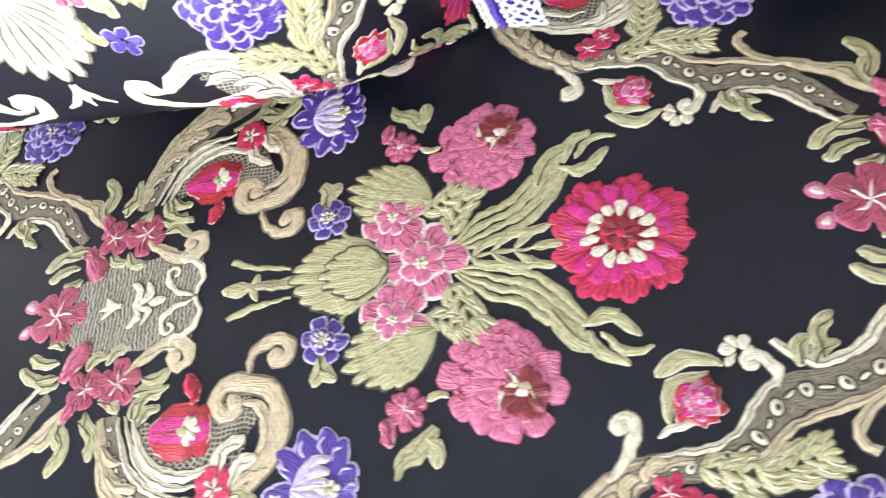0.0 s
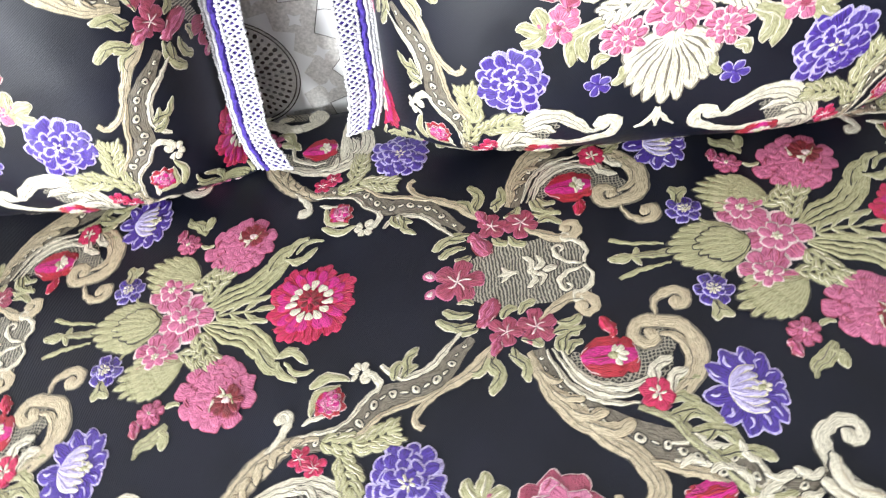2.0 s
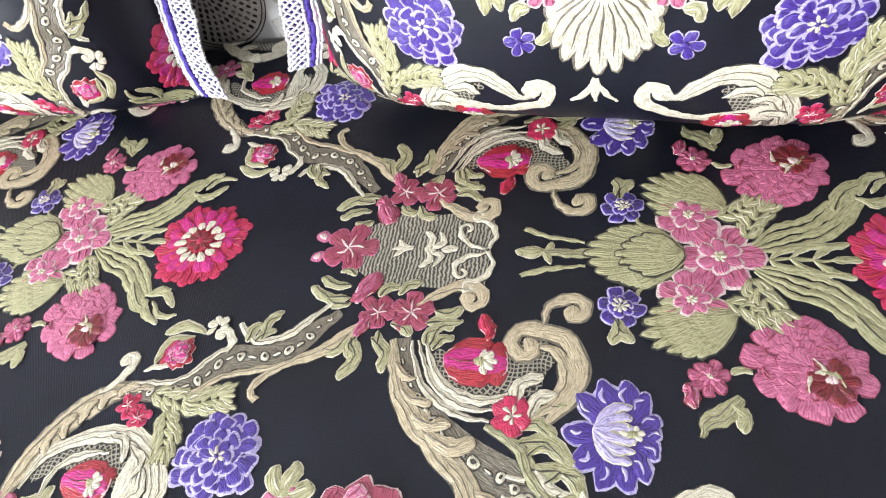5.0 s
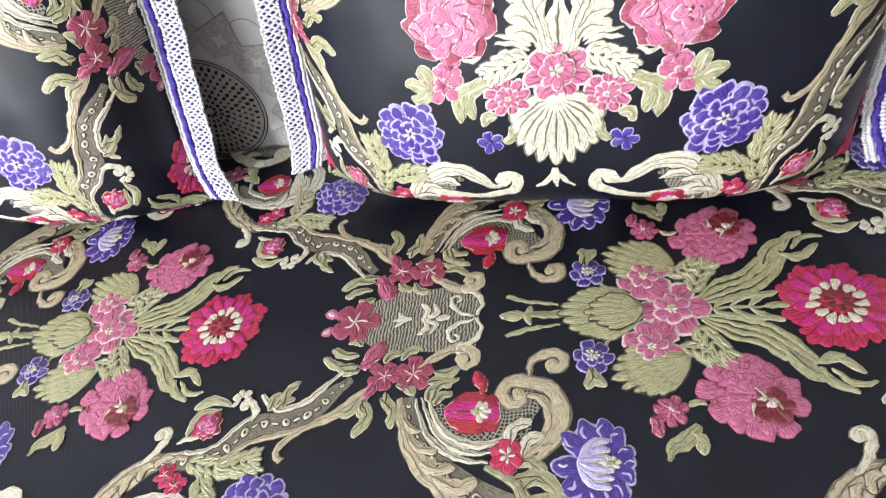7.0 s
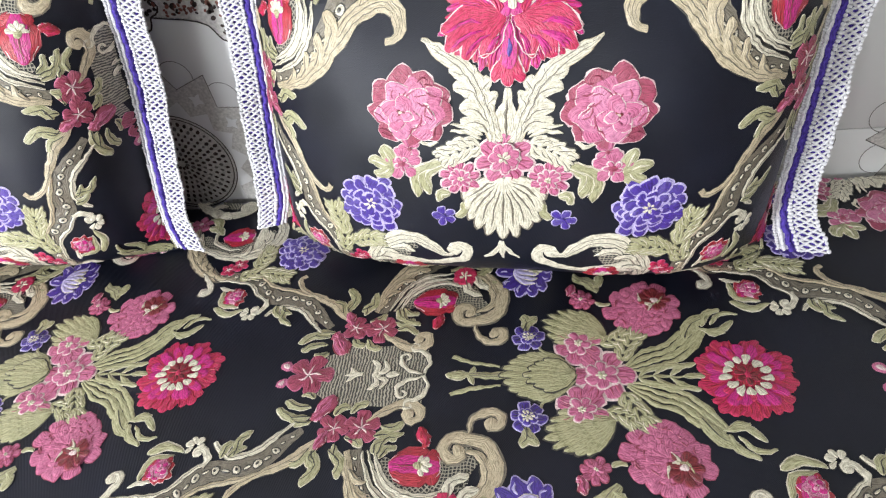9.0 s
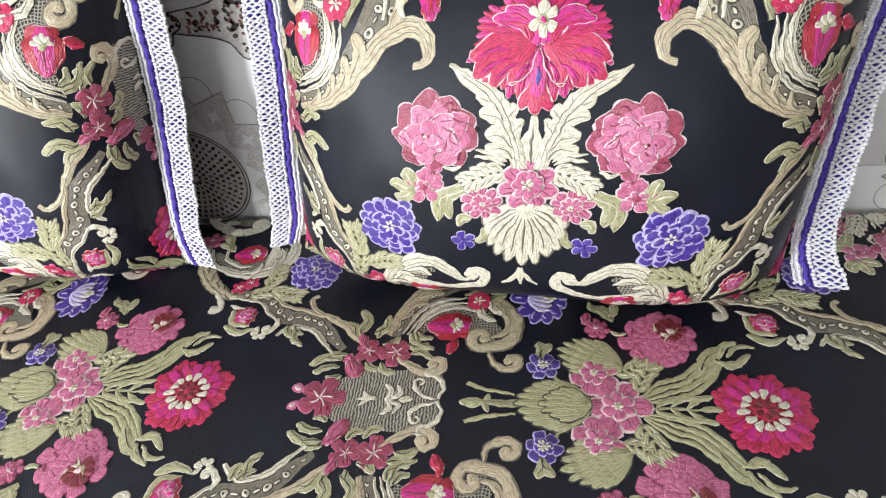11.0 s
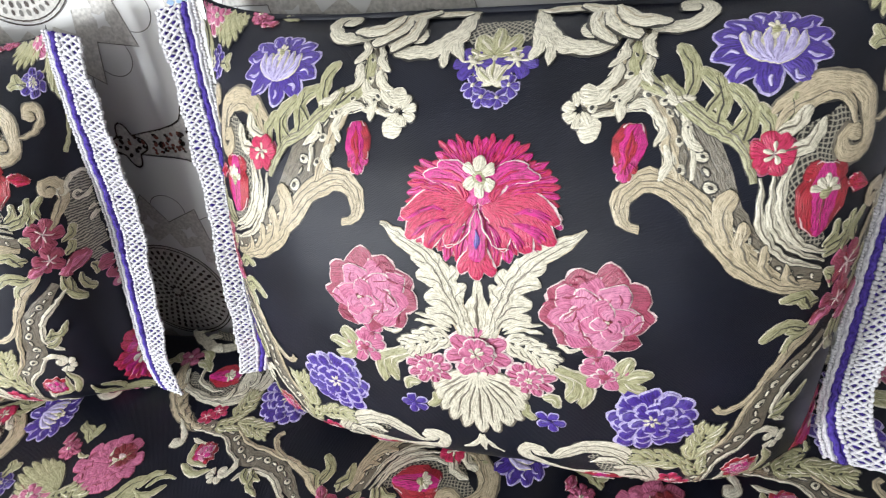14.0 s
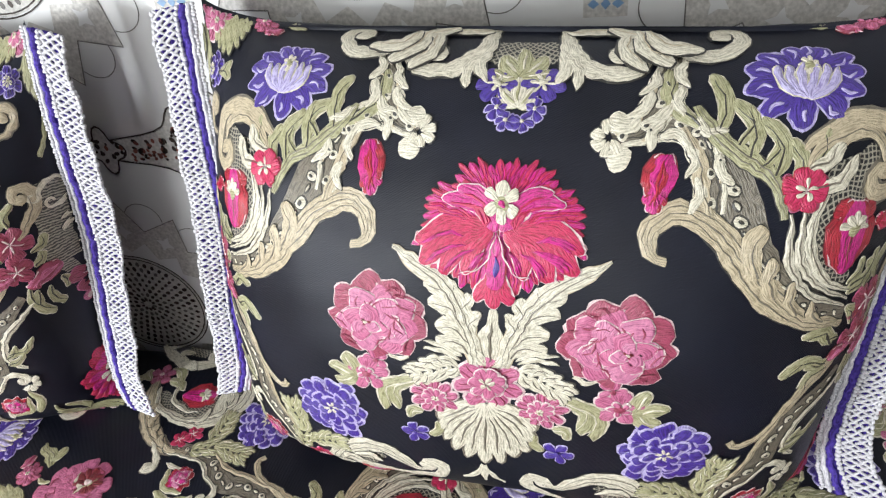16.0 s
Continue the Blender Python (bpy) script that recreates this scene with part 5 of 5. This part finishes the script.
def front(u, v):
    """The cushion's front, from its base: u across from the middle, v up along the cloth."""
    q = min(1.0, abs(u) / A_W)
    w = 1 - q ** 4
    s = (v - V0) / (V1 - V0)
    ey, ez = 0.385 + 0.060 * s, 0.440 + 0.492 * s
    cy, cz = np.interp(v, DENSE, FY), np.interp(v, DENSE, FZ)
    fold = 0.003 * noise.noise(Vector((u * 9, v * 7, 3.1))) + 0.0015 * noise.noise(Vector((u * 26, v * 12, 1.7)))
    y, z = ey + (cy - ey) * w + fold * w + 0.0035 * w * max(0.0, (v - 0.36) / 0.17) * noise.noise(Vector((u * 38, v * 6, 5.0))), ez + (cz - ez) * w
    x = u * (1 - 0.17 * q ** 3.5) * (1.025 - 0.030 * s) + 0.062 * (z - 0.42)
    x += math.copysign(0.012 * q ** 6 * math.exp(-(s / 0.08) ** 2), u)
    return Vector((x, y - 0.30, z - 0.42))


def on_cushion(u, v, h):
    u, v = max(-A_W, min(A_W, u)), max(V0, min(V1, v))
    e = 0.003
    p = front(u, v)
    du = front(u + e, v) - front(u - e, v) if abs(u) < A_W - e else front(u * 0.99 + e * 0.5, v) - front(u * 0.99 - e * 0.5, v)
    dv = front(u, min(V1, v + e)) - front(u, max(V0, v - e))
    n = du.cross(dv).normalized()
    return p + n * h


def cushion_body(parent):
    nu, nv = 96, 84
    verts, faces, uvs = [], [], []
    for j in range(nv + 1):
        for i in range(nu + 1):
            u, v = -A_W + 2 * A_W * i / nu, V0 + (V1 - V0) * j / nv
            verts.append(front(u, v))
            uvs.append((u, v))
    for j in range(nv):
        for i in range(nu):
            a = j * (nu + 1) + i
            faces.append((a, a + 1, a + nu + 2, a + nu + 1))
    base = len(verts)
    for j in range(nv + 1):  # the back, puffed towards the wall
        for i in range(nu + 1):
            u, v = -A_W + 2 * A_W * i / nu, V0 + (V1 - V0) * j / nv
            s = (v - V0) / (V1 - V0)
            p = front(u, v)
            rim_w = (1 - (abs(u) / A_W) ** 3) * (1 - abs(2 * s - 1) ** 3)
            q = Vector((p.x, 0.086 + 0.060 * s + 0.05 * rim_w * (1 - 0.5 * s), 0.020 + 0.47 * s))
            edge = i in (0, nu) or j in (0, nv)
            verts.append(p if edge else q)
            uvs.append((u, v))
    for j in range(nv):
        for i in range(nu):
            a = base + j * (nu + 1) + i
            faces.append((a, a + nu + 1, a + nu + 2, a + 1))
    mesh_object("cover", verts, faces, [GROUND], None, uvs, parent, "black brocade cover")


def tube(v, f, i, uv, path, r, mat_index, sides=5):
    base = len(v)
    path = [Vector(p) for p in path]
    for k, p in enumerate(path):
        d = (path[min(k + 1, len(path) - 1)] - path[max(k - 1, 0)]).normalized()
        a = d.cross(Vector((0.13, -0.9, 0.41))).normalized()
        b = d.cross(a)
        rr = r[k] if isinstance(r, list) else r
        for s in range(sides):
            an = 2 * math.pi * s / sides
            v.append(p + (a * math.cos(an) + b * math.sin(an)) * rr)
            uv.append((k * 0.002, s * 0.002))
    for k in range(len(path) - 1):
        for s in range(sides):
            a0, a1 = base + k * sides + s, base + k * sides + (s + 1) % sides
            f.append((a0, a1, a1 + sides, a0 + sides))
            i.append(mat_index)


def trim_line(side):
    """Where the braid leaves the cushion: points up the side, and the way outwards."""
    out = []
    for k in range(121):
        s = k / 120
        v = V0 + 0.026 + (V1 - V0 - 0.028) * s
        p = front(side * A_W, v)
        flare = 0.010 * math.exp(-(s / 0.07) ** 2)
        p = p + Vector((side * (0.002 + flare * 0.6), -0.006 - 0.004 * math.sin(s * 9), -0.004 * math.exp(-(s / 0.05) ** 2)))
        curl = 0.12 * math.exp(-(s / 0.10) ** 2)
        way = Vector((side * 0.95, (-0.22 if side < 0 else 0.06) - 0.10 * math.sin(s * 7.0 + side) - curl * 0.5, -0.05 - curl * 0.55 + 0.10 * math.sin(s * 5.0))).normalized()
        if side > 0:
            turn = math.exp(-(s / 0.09) ** 2)
            p = p + Vector((0.004 * turn, -0.012 * turn, 0.0))
            way = (way + Vector((0.35, -0.30, 0.45)) * turn).normalized()
        out.append((p, way))
    return out


def braid(parent, side):
    """White crocheted braid with a violet cord: beads, cords, crossed stitches and a scalloped edge, one mesh each."""
    line = trim_line(side)
    rnd = random.Random(40 + side)
    wide = 0.045

    def at(s, t, h=0.0):
        k = min(119.999, max(0.0, s * 120))
        a, f = int(k), k - int(k)
        p = line[a][0].lerp(line[a + 1][0], f)
        w = line[a][1].lerp(line[a + 1][1], f).normalized()
        up = (line[a + 1][0] - line[a][0]).normalized()
        n = up.cross(w) * side
        ruffle = 0.0022 * math.sin(s * 47 + t * 2) + 0.0018 * math.sin(s * 21)
        n = -n if n.y > 0 else n
        spread = 1.0 + (0.30 * math.exp(-(s / 0.08) ** 2) if side > 0 else 0.0)
        return p + w * (t * wide * spread) + n * (h + ruffle * t)

    holder = tagged(new("braid"), "white crocheted braid with a violet cord")
    holder.parent = parent
    rows = 150
    v, f, i, uv = [], [], [], []
    for k in range(rows + 1):  # thin backing band
        for j in range(9):
            v.append(at(k / rows, 0.03 + 0.92 * j / 8, -0.0006))
            uv.append((k * 0.003, j * 0.004))
    for k in range(rows):
        for j in range(8):
            a = k * 9 + j
            f.append((a, a + 1, a + 10, a + 9))
            i.append(0 if j < 2 else 1)
    mesh_object("backing", v, f, [WHITE_YARN, PURPLE_YARN], i, uv, holder, "white and violet woven backing")

    def row(name, label, build):
        vv, ff, ii, uu = [], [], [], []
        build(vv, ff, ii, uu)
        mesh_object(name, vv, ff, [WHITE_YARN, PURPLE_YARN], ii, uu, holder, label)

    def bobbles(t, r, count, mi):
        def go(vv, ff, ii, uu):
            for k in range(count):
                s0 = k / count
                jr, jt = rnd.uniform(0.8, 1.25), rnd.uniform(-0.018, 0.018)
                tube(vv, ff, ii, uu, [at(s0 + d / count, t + jt, 0.0010) for d in (0.0, 0.25, 0.5, 0.75, 1.0)], [r * 0.35 * jr, r * 0.9 * jr, r * jr, r * 0.9 * jr, r * 0.35 * jr], mi, 6)
        return go

    def cord(t, r, mi, wob=0.0):
        def go(vv, ff, ii, uu):
            tube(vv, ff, ii, uu, [at(k / 400, t + wob * (math.sin(k * 0.42) + 0.6 * math.sin(k * 0.13 + 1)), 0.0012) for k in range(401)], [r * (0.8 + 0.3 * abs(math.sin(k * 0.8))) for k in range(401)], mi, 6)
        return go

    def crosses(t0, t1, count, r):
        def go(vv, ff, ii, uu):
            for k in range(count):
                s0, s1 = (k + rnd.uniform(-0.16, 0.16)) / count, (k + 1 + rnd.uniform(-0.16, 0.16)) / count
                tm = 0.5 * (t0 + t1) + rnd.uniform(-0.02, 0.02)
                for a, b in (((s0, t0), (s1, t1)), ((s1, t0), (s0, t1))):
                    tube(vv, ff, ii, uu, [at(a[0] + (b[0] - a[0]) * q, a[1] + (b[1] - a[1]) * q, 0.0012 + 0.0010 * math.sin(q * math.pi)) for q in (0, 0.25, 0.5, 0.75, 1)], [r * rnd.uniform(0.8, 1.3), r * 0.85, r * rnd.uniform(1.1, 1.6), r * 0.85, r * rnd.uniform(0.8, 1.3)], 0, 5)
                tube(vv, ff, ii, uu, [at(s0 + (s1 - s0) * q, tm + 0.02, 0.0014) for q in (0.8, 1.0, 1.2)], [r * 0.3, r * 0.7, r * 0.3], 1, 5)
        return go

    row("bead_edge", "white looped edge", bobbles(0.03, 0.0023, 150, 0))
    row("white_cord", "white cord", cord(0.14, 0.0024, 0, 0.01))
    row("violet_cord", "violet cord", cord(0.26, 0.0034, 1, 0.022))
    row("white_cord", "white cord", bobbles(0.41, 0.0030, 105, 0))
    row("cross_stitch", "white crossed stitches over violet", crosses(0.47, 0.70, 64, 0.0017))
    row("cross_stitch", "white crossed stitches over violet", crosses(0.70, 0.93, 64, 0.0017))
    row("scallop_edge", "white scalloped edge", bobbles(0.96, 0.0026, 92, 0))


def cushion():
    ob = tagged(new("back_cushion"), "large puffy black brocade cushion with flower bouquet and braided sides", "cushion", "cushions along the wall")
    cushion_body(ob)
    side = A_W - 0.002
    jobs = [(m, 0.0, 0.0) for m in B_ON] + [(m, 0.0, 0.0) for m in B_OFF] + [(m.mirrored(), 0.0, 0.0) for m in B_OFF]
    for s in (-1, 1):  # the cloth is pulled up and outwards at the sides
        at, up = s * (HALF + 0.007), 0.021 if s > 0 else 0.014
        jobs += [(m, at, up) for m in A_ON]
        jobs += [(m if s < 0 else m.mirrored(), at, up) for m in A_OFF]
        jobs += [(m.mirrored() if s < 0 else m, at, up) for m in A_OFF]
    for m, du, up in jobs:
        for dv in (up, up + PERIOD, up - PERIOD):
            u0, u1, v0, v1 = m.bounds()
            if u1 + du < -side or u0 + du > side or v1 + dv < V0 or v0 + dv > V1:
                continue
            m.lay(lambda u, v, h: on_cushion(u + du, v + dv, h), ob, (-side - du, side - du, V0 + 0.004 - dv, V1 - 0.004 - dv))
    braid(ob, -1)
    braid(ob, 1)
    return ob


main_cushion = cushion()
main_cushion.matrix_basis = pose(0.457, 0.30, 0.42, 0, 1.0, -5.0)
second = copy_thing(main_cushion, pose(-0.374, 0.330, 0.437, 0, 6.0, -2.0) @ Matrix.Diagonal((1, 1, 1.03, 1)))


# ---- the tiled wall ----
def tile_glaze():
    m, n, l, b = mat("pale_glazed_tile", 0.16)
    tc = n.new("ShaderNodeTexCoord")
    t = n.new("ShaderNodeTexNoise")
    t.inputs["Scale"].default_value, t.inputs["Detail"].default_value = 7, 5
    l.new(tc.outputs["Object"], t.inputs["Vector"])
    oi = n.new("ShaderNodeObjectInfo")
    ad = n.new("ShaderNodeMath")
    ad.operation = "MULTIPLY_ADD"
    ad.inputs[1].default_value = 0.25
    l.new(oi.outputs["Random"], ad.inputs[0])
    l.new(t.outputs["Fac"], ad.inputs[2])
    ramp = n.new("ShaderNodeValToRGB")
    ramp.color_ramp.elements[0].color, ramp.color_ramp.elements[1].color = (0.74, 0.735, 0.73, 1), (0.80, 0.80, 0.795, 1)
    l.new(ad.outputs[0], ramp.inputs[0])
    l.new(ramp.outputs[0], b.inputs["Base Color"])
    return m


TILE = tile_glaze()
SPECK = plain("grey_speckled_print", (0.60, 0.58, 0.55), 0.2, 0.22, 260.0)
OUTLINE = plain("dark_grey_print", (0.16, 0.15, 0.14), 0.25, 0.2, 90.0)
DOT = plain("black_brown_print", (0.06, 0.045, 0.04), 0.25, 0.4, 60.0)
RED_DOT = plain("brown_red_print", (0.24, 0.10, 0.08), 0.25, 0.3, 60.0)
BLUE_PRINT = plain("blue_mosaic_print", (0.20, 0.33, 0.52), 0.2, 0.3, 60.0)
TILE_W, TILE_H, TILE_X, TILE_Z, FACE_Y = 0.40, 0.2525, -0.063, 0.4945, 0.530


def prism(name, outline, material, parent, y=FACE_Y, thick=0.0004, label=""):
    """A thin printed patch of the wall from a closed outline of (x, z)."""
    n = len(outline)
    verts = [(x, y - thick, z) for x, z in outline] + [(x, y, z) for x, z in outline]
    faces = [tuple(range(n))] + [(k, k + n, (k + 1) % n + n, (k + 1) % n) for k in range(n)]
    ob = mesh_object(name, verts, faces, [material], None, None, parent, label, smooth=False)
    return ob


def line_print(name, paths, r, material, parent, label="", y=FACE_Y - 0.0004):
    verts, faces = [], []
    for pts in paths:
        for (x0, z0), (x1, z1) in zip(pts, pts[1:]):
            d = Vector((x1 - x0, z1 - z0))
            if d.length < 1e-6:
                continue
            e = Vector((-d.y, d.x)).normalized() * r
            d = d.normalized() * r * 0.5
            b = len(verts)
            verts += [(x0 + e.x - d.x, y, z0 + e.y - d.y), (x0 - e.x - d.x, y, z0 - e.y - d.y), (x1 - e.x + d.x, y, z1 - e.y + d.y), (x1 + e.x + d.x, y, z1 + e.y + d.y)]
            faces.append((b, b + 1, b + 2, b + 3))
    return mesh_object(name, verts, faces, [material], None, None, parent, label, smooth=False)


def dots_print(name, dots, mats, parent, label="", y=FACE_Y - 0.0008, sides=7):
    verts, faces, index = [], [], []
    for x, z, r, stretch, turn, k in dots:
        b = len(verts)
        for s in range(sides):
            a = 2 * math.pi * s / sides
            px, pz = r * math.cos(a) * stretch, r * math.sin(a)
            verts.append((x + px * math.cos(turn) - pz * math.sin(turn), y, z + px * math.sin(turn) + pz * math.cos(turn)))
        faces.append(tuple(range(b, b + sides)))
        index.append(k)
    return mesh_object(name, verts, faces, mats, index, None, parent, label, smooth=False)


def circle(cx, cz, r, n=48, a0=0, a1=360):
    return [(cx + r * math.cos(radians(a0 + (a1 - a0) * k / n)), cz + r * math.sin(radians(a0 + (a1 - a0) * k / n))) for k in range(n + 1)]


def star_outline(cx, cz, r0, r1, points, turn=0.0):
    return [(cx + (r1 if k % 2 == 0 else r0) * math.cos(radians(turn) + math.pi * k / points), cz + (r1 if k % 2 == 0 else r0) * math.sin(radians(turn) + math.pi * k / points)) for k in range(2 * points)]


def mandala(cx, cz):
    """The printed star: grey zigzag ring, arcs between its points, inner star, dotted disc."""
    outer = star_outline(cx, cz, 0.138, 0.178, 14, 6)
    prism("star_print", outer, SPECK, wall_north, label="grey speckled printed star")
    line_print("star_outline", [outer + outer[:1]], 0.0006, OUTLINE, wall_north)
    arcs = []
    for k in range(14):
        a = radians(6) + 2 * math.pi * (k + 0.5) / 14
        arcs.append(circle(cx + 0.158 * math.cos(a), cz + 0.158 * math.sin(a), 0.026, 12, math.degrees(a) - 80, math.degrees(a) + 80))
    line_print("arc_print", arcs, 0.0005, OUTLINE, wall_north)
    inner = star_outline(cx, cz, 0.098, 0.118, 16, 3)
    prism("inner_star", inner, TILE, wall_north, FACE_Y - 0.0005, label="pale printed star")
    line_print("inner_outline", [inner + inner[:1]], 0.0005, SPECK, wall_north, y=FACE_Y - 0.0010)
    for k in range(14):
        a = radians(6) + 2 * math.pi * k / 14
        x, z = cx + 0.131 * math.cos(a), cz + 0.131 * math.sin(a)
        prism("cross_print", star_outline(x, z, 0.006, 0.013, 4, math.degrees(a)), TILE, wall_north, FACE_Y - 0.0005)
    prism("disc_print", circle(cx, cz, 0.088, 40)[:-1], SPECK, wall_north, FACE_Y - 0.0012)
    line_print("ring_print", [circle(cx, cz, 0.090), circle(cx, cz, 0.085)], 0.0009, DOT, wall_north, y=FACE_Y - 0.0022)
    rnd = random.Random(int(cx * 1000) + int(cz * 77))
    dots = []
    for ring in range(1, 9):
        n = 5 + ring * 5
        for k in range(n):
            a = 2 * math.pi * (k + 0.5 * (ring % 2)) / n
            r = 0.0095 * ring
            dots.append((cx + r * math.cos(a), cz + r * math.sin(a), 0.0026 + rnd.uniform(-0.0005, 0.0007), 1.4, a, rnd.choice((0, 0, 0, 1))))
    dots_print("dot_print", dots, [DOT, OUTLINE], wall_north, "black printed dots", FACE_Y - 0.0022)


def lace(cx, cz):
    """The dark lace print that straddles a joint, with arms along it."""
    rnd = random.Random(int(cx * 900))
    out = []
    for k in range(72):
        a = 2 * math.pi * k / 72
        ca, sa = math.cos(a), math.sin(a)
        r = 0.066 + 0.008 * math.cos(8 * a)
        arm = 0.115 * max(0.0, abs(ca) ** 14) * (1 if k % 2 else 0.96)
        out.append((cx + (r + arm) * ca, cz + r * sa * (1.0 if abs(ca) < 0.93 else 1.0)))
    prism("lace_print", out, SPECK, wall_north, label="grey-brown printed lace")
    line_print("lace_outline", [out + out[:1]], 0.0012, DOT, wall_north)
    for s in (-1, 1):
        kx = cx + s * 0.155
        k = [(kx + 0.022 * math.cos(t) * (1 + 0.25 * math.cos(4 * t)), cz + 0.026 * math.sin(t) * (1 + 0.25 * math.cos(4 * t))) for t in np.linspace(0, 2 * math.pi, 32, endpoint=False)]
        prism("lace_knob", k, SPECK, wall_north, FACE_Y - 0.0005)
        line_print("knob_outline", [k + k[:1]], 0.0012, DOT, wall_north, y=FACE_Y - 0.0010)
    dots = []
    for _ in range(260):
        a, q = rnd.uniform(0, 2 * math.pi), math.sqrt(rnd.random())
        dots.append((cx + 0.064 * q * math.cos(a), cz + 0.064 * q * math.sin(a), rnd.uniform(0.0018, 0.0034), 1.4, rnd.uniform(0, 3), rnd.choice((0, 0, 1))))
    for s in (-1, 1):
        for _ in range(60):
            dots.append((cx + s * rnd.uniform(0.07, 0.175), cz + rnd.uniform(-0.014, 0.014), rnd.uniform(0.0016, 0.003), 1.4, rnd.uniform(0, 3), rnd.choice((0, 0, 1))))
    dots_print("dot_print", dots, [DOT, RED_DOT], wall_north, "black and brown-red printed dots", FACE_Y - 0.0016)


def blue_column(cx, cz):
    dots = []
    for j in range(7):
        for i in range(3):
            dots.append((cx + (i - 1) * 0.011, cz + (j - 3) * 0.012, 0.0045, 1.2, (i + j) % 2 * 1.57, 0))
    prism("mosaic_print", [(cx - 0.020, cz - 0.048), (cx + 0.020, cz - 0.048), (cx + 0.020, cz + 0.048), (cx - 0.020, cz + 0.048)], SPECK, wall_north)
    dots_print("mosaic_dots", dots, [BLUE_PRINT], wall_north, "blue printed mosaic", FACE_Y - 0.001, 4)


for mx in (TILE_X, TILE_X + TILE_W, TILE_X + 2 * TILE_W, TILE_X + 3 * TILE_W):
    for mz in (TILE_Z, TILE_Z + 2 * TILE_H):
        mandala(mx, mz)
for mx in (TILE_X - 0.5 * TILE_W, TILE_X + 0.5 * TILE_W, TILE_X + 1.5 * TILE_W, TILE_X + 2.5 * TILE_W):
    lace(mx, TILE_Z + TILE_H)
for mx in (TILE_X + 0.5 * TILE_W, TILE_X + 1.58 * TILE_W):
    blue_column(mx, TILE_Z + 1.72 * TILE_H)

tile_mesh = None
for row in range(-1, 9):
    for col in range(-6, 9):
        x, z = TILE_X + col * TILE_W, TILE_Z + row * TILE_H
        if x < -2.45 or x > 3.0 or z > 2.44:
            continue
        if tile_mesh is None:
            bm = box_bm(0.0009, TILE_W - 0.0009, 0.0, 0.008, 0.0009, TILE_H - 0.0009, 0.0008, 1)
            tile_mesh = bpy.data.meshes.new("tile")
            bm.to_mesh(tile_mesh)
            bm.free()
            tile_mesh.materials.append(TILE)
        o = new("tile", tile_mesh)
        o.parent, o.location = wall_north, (x, FACE_Y, z)
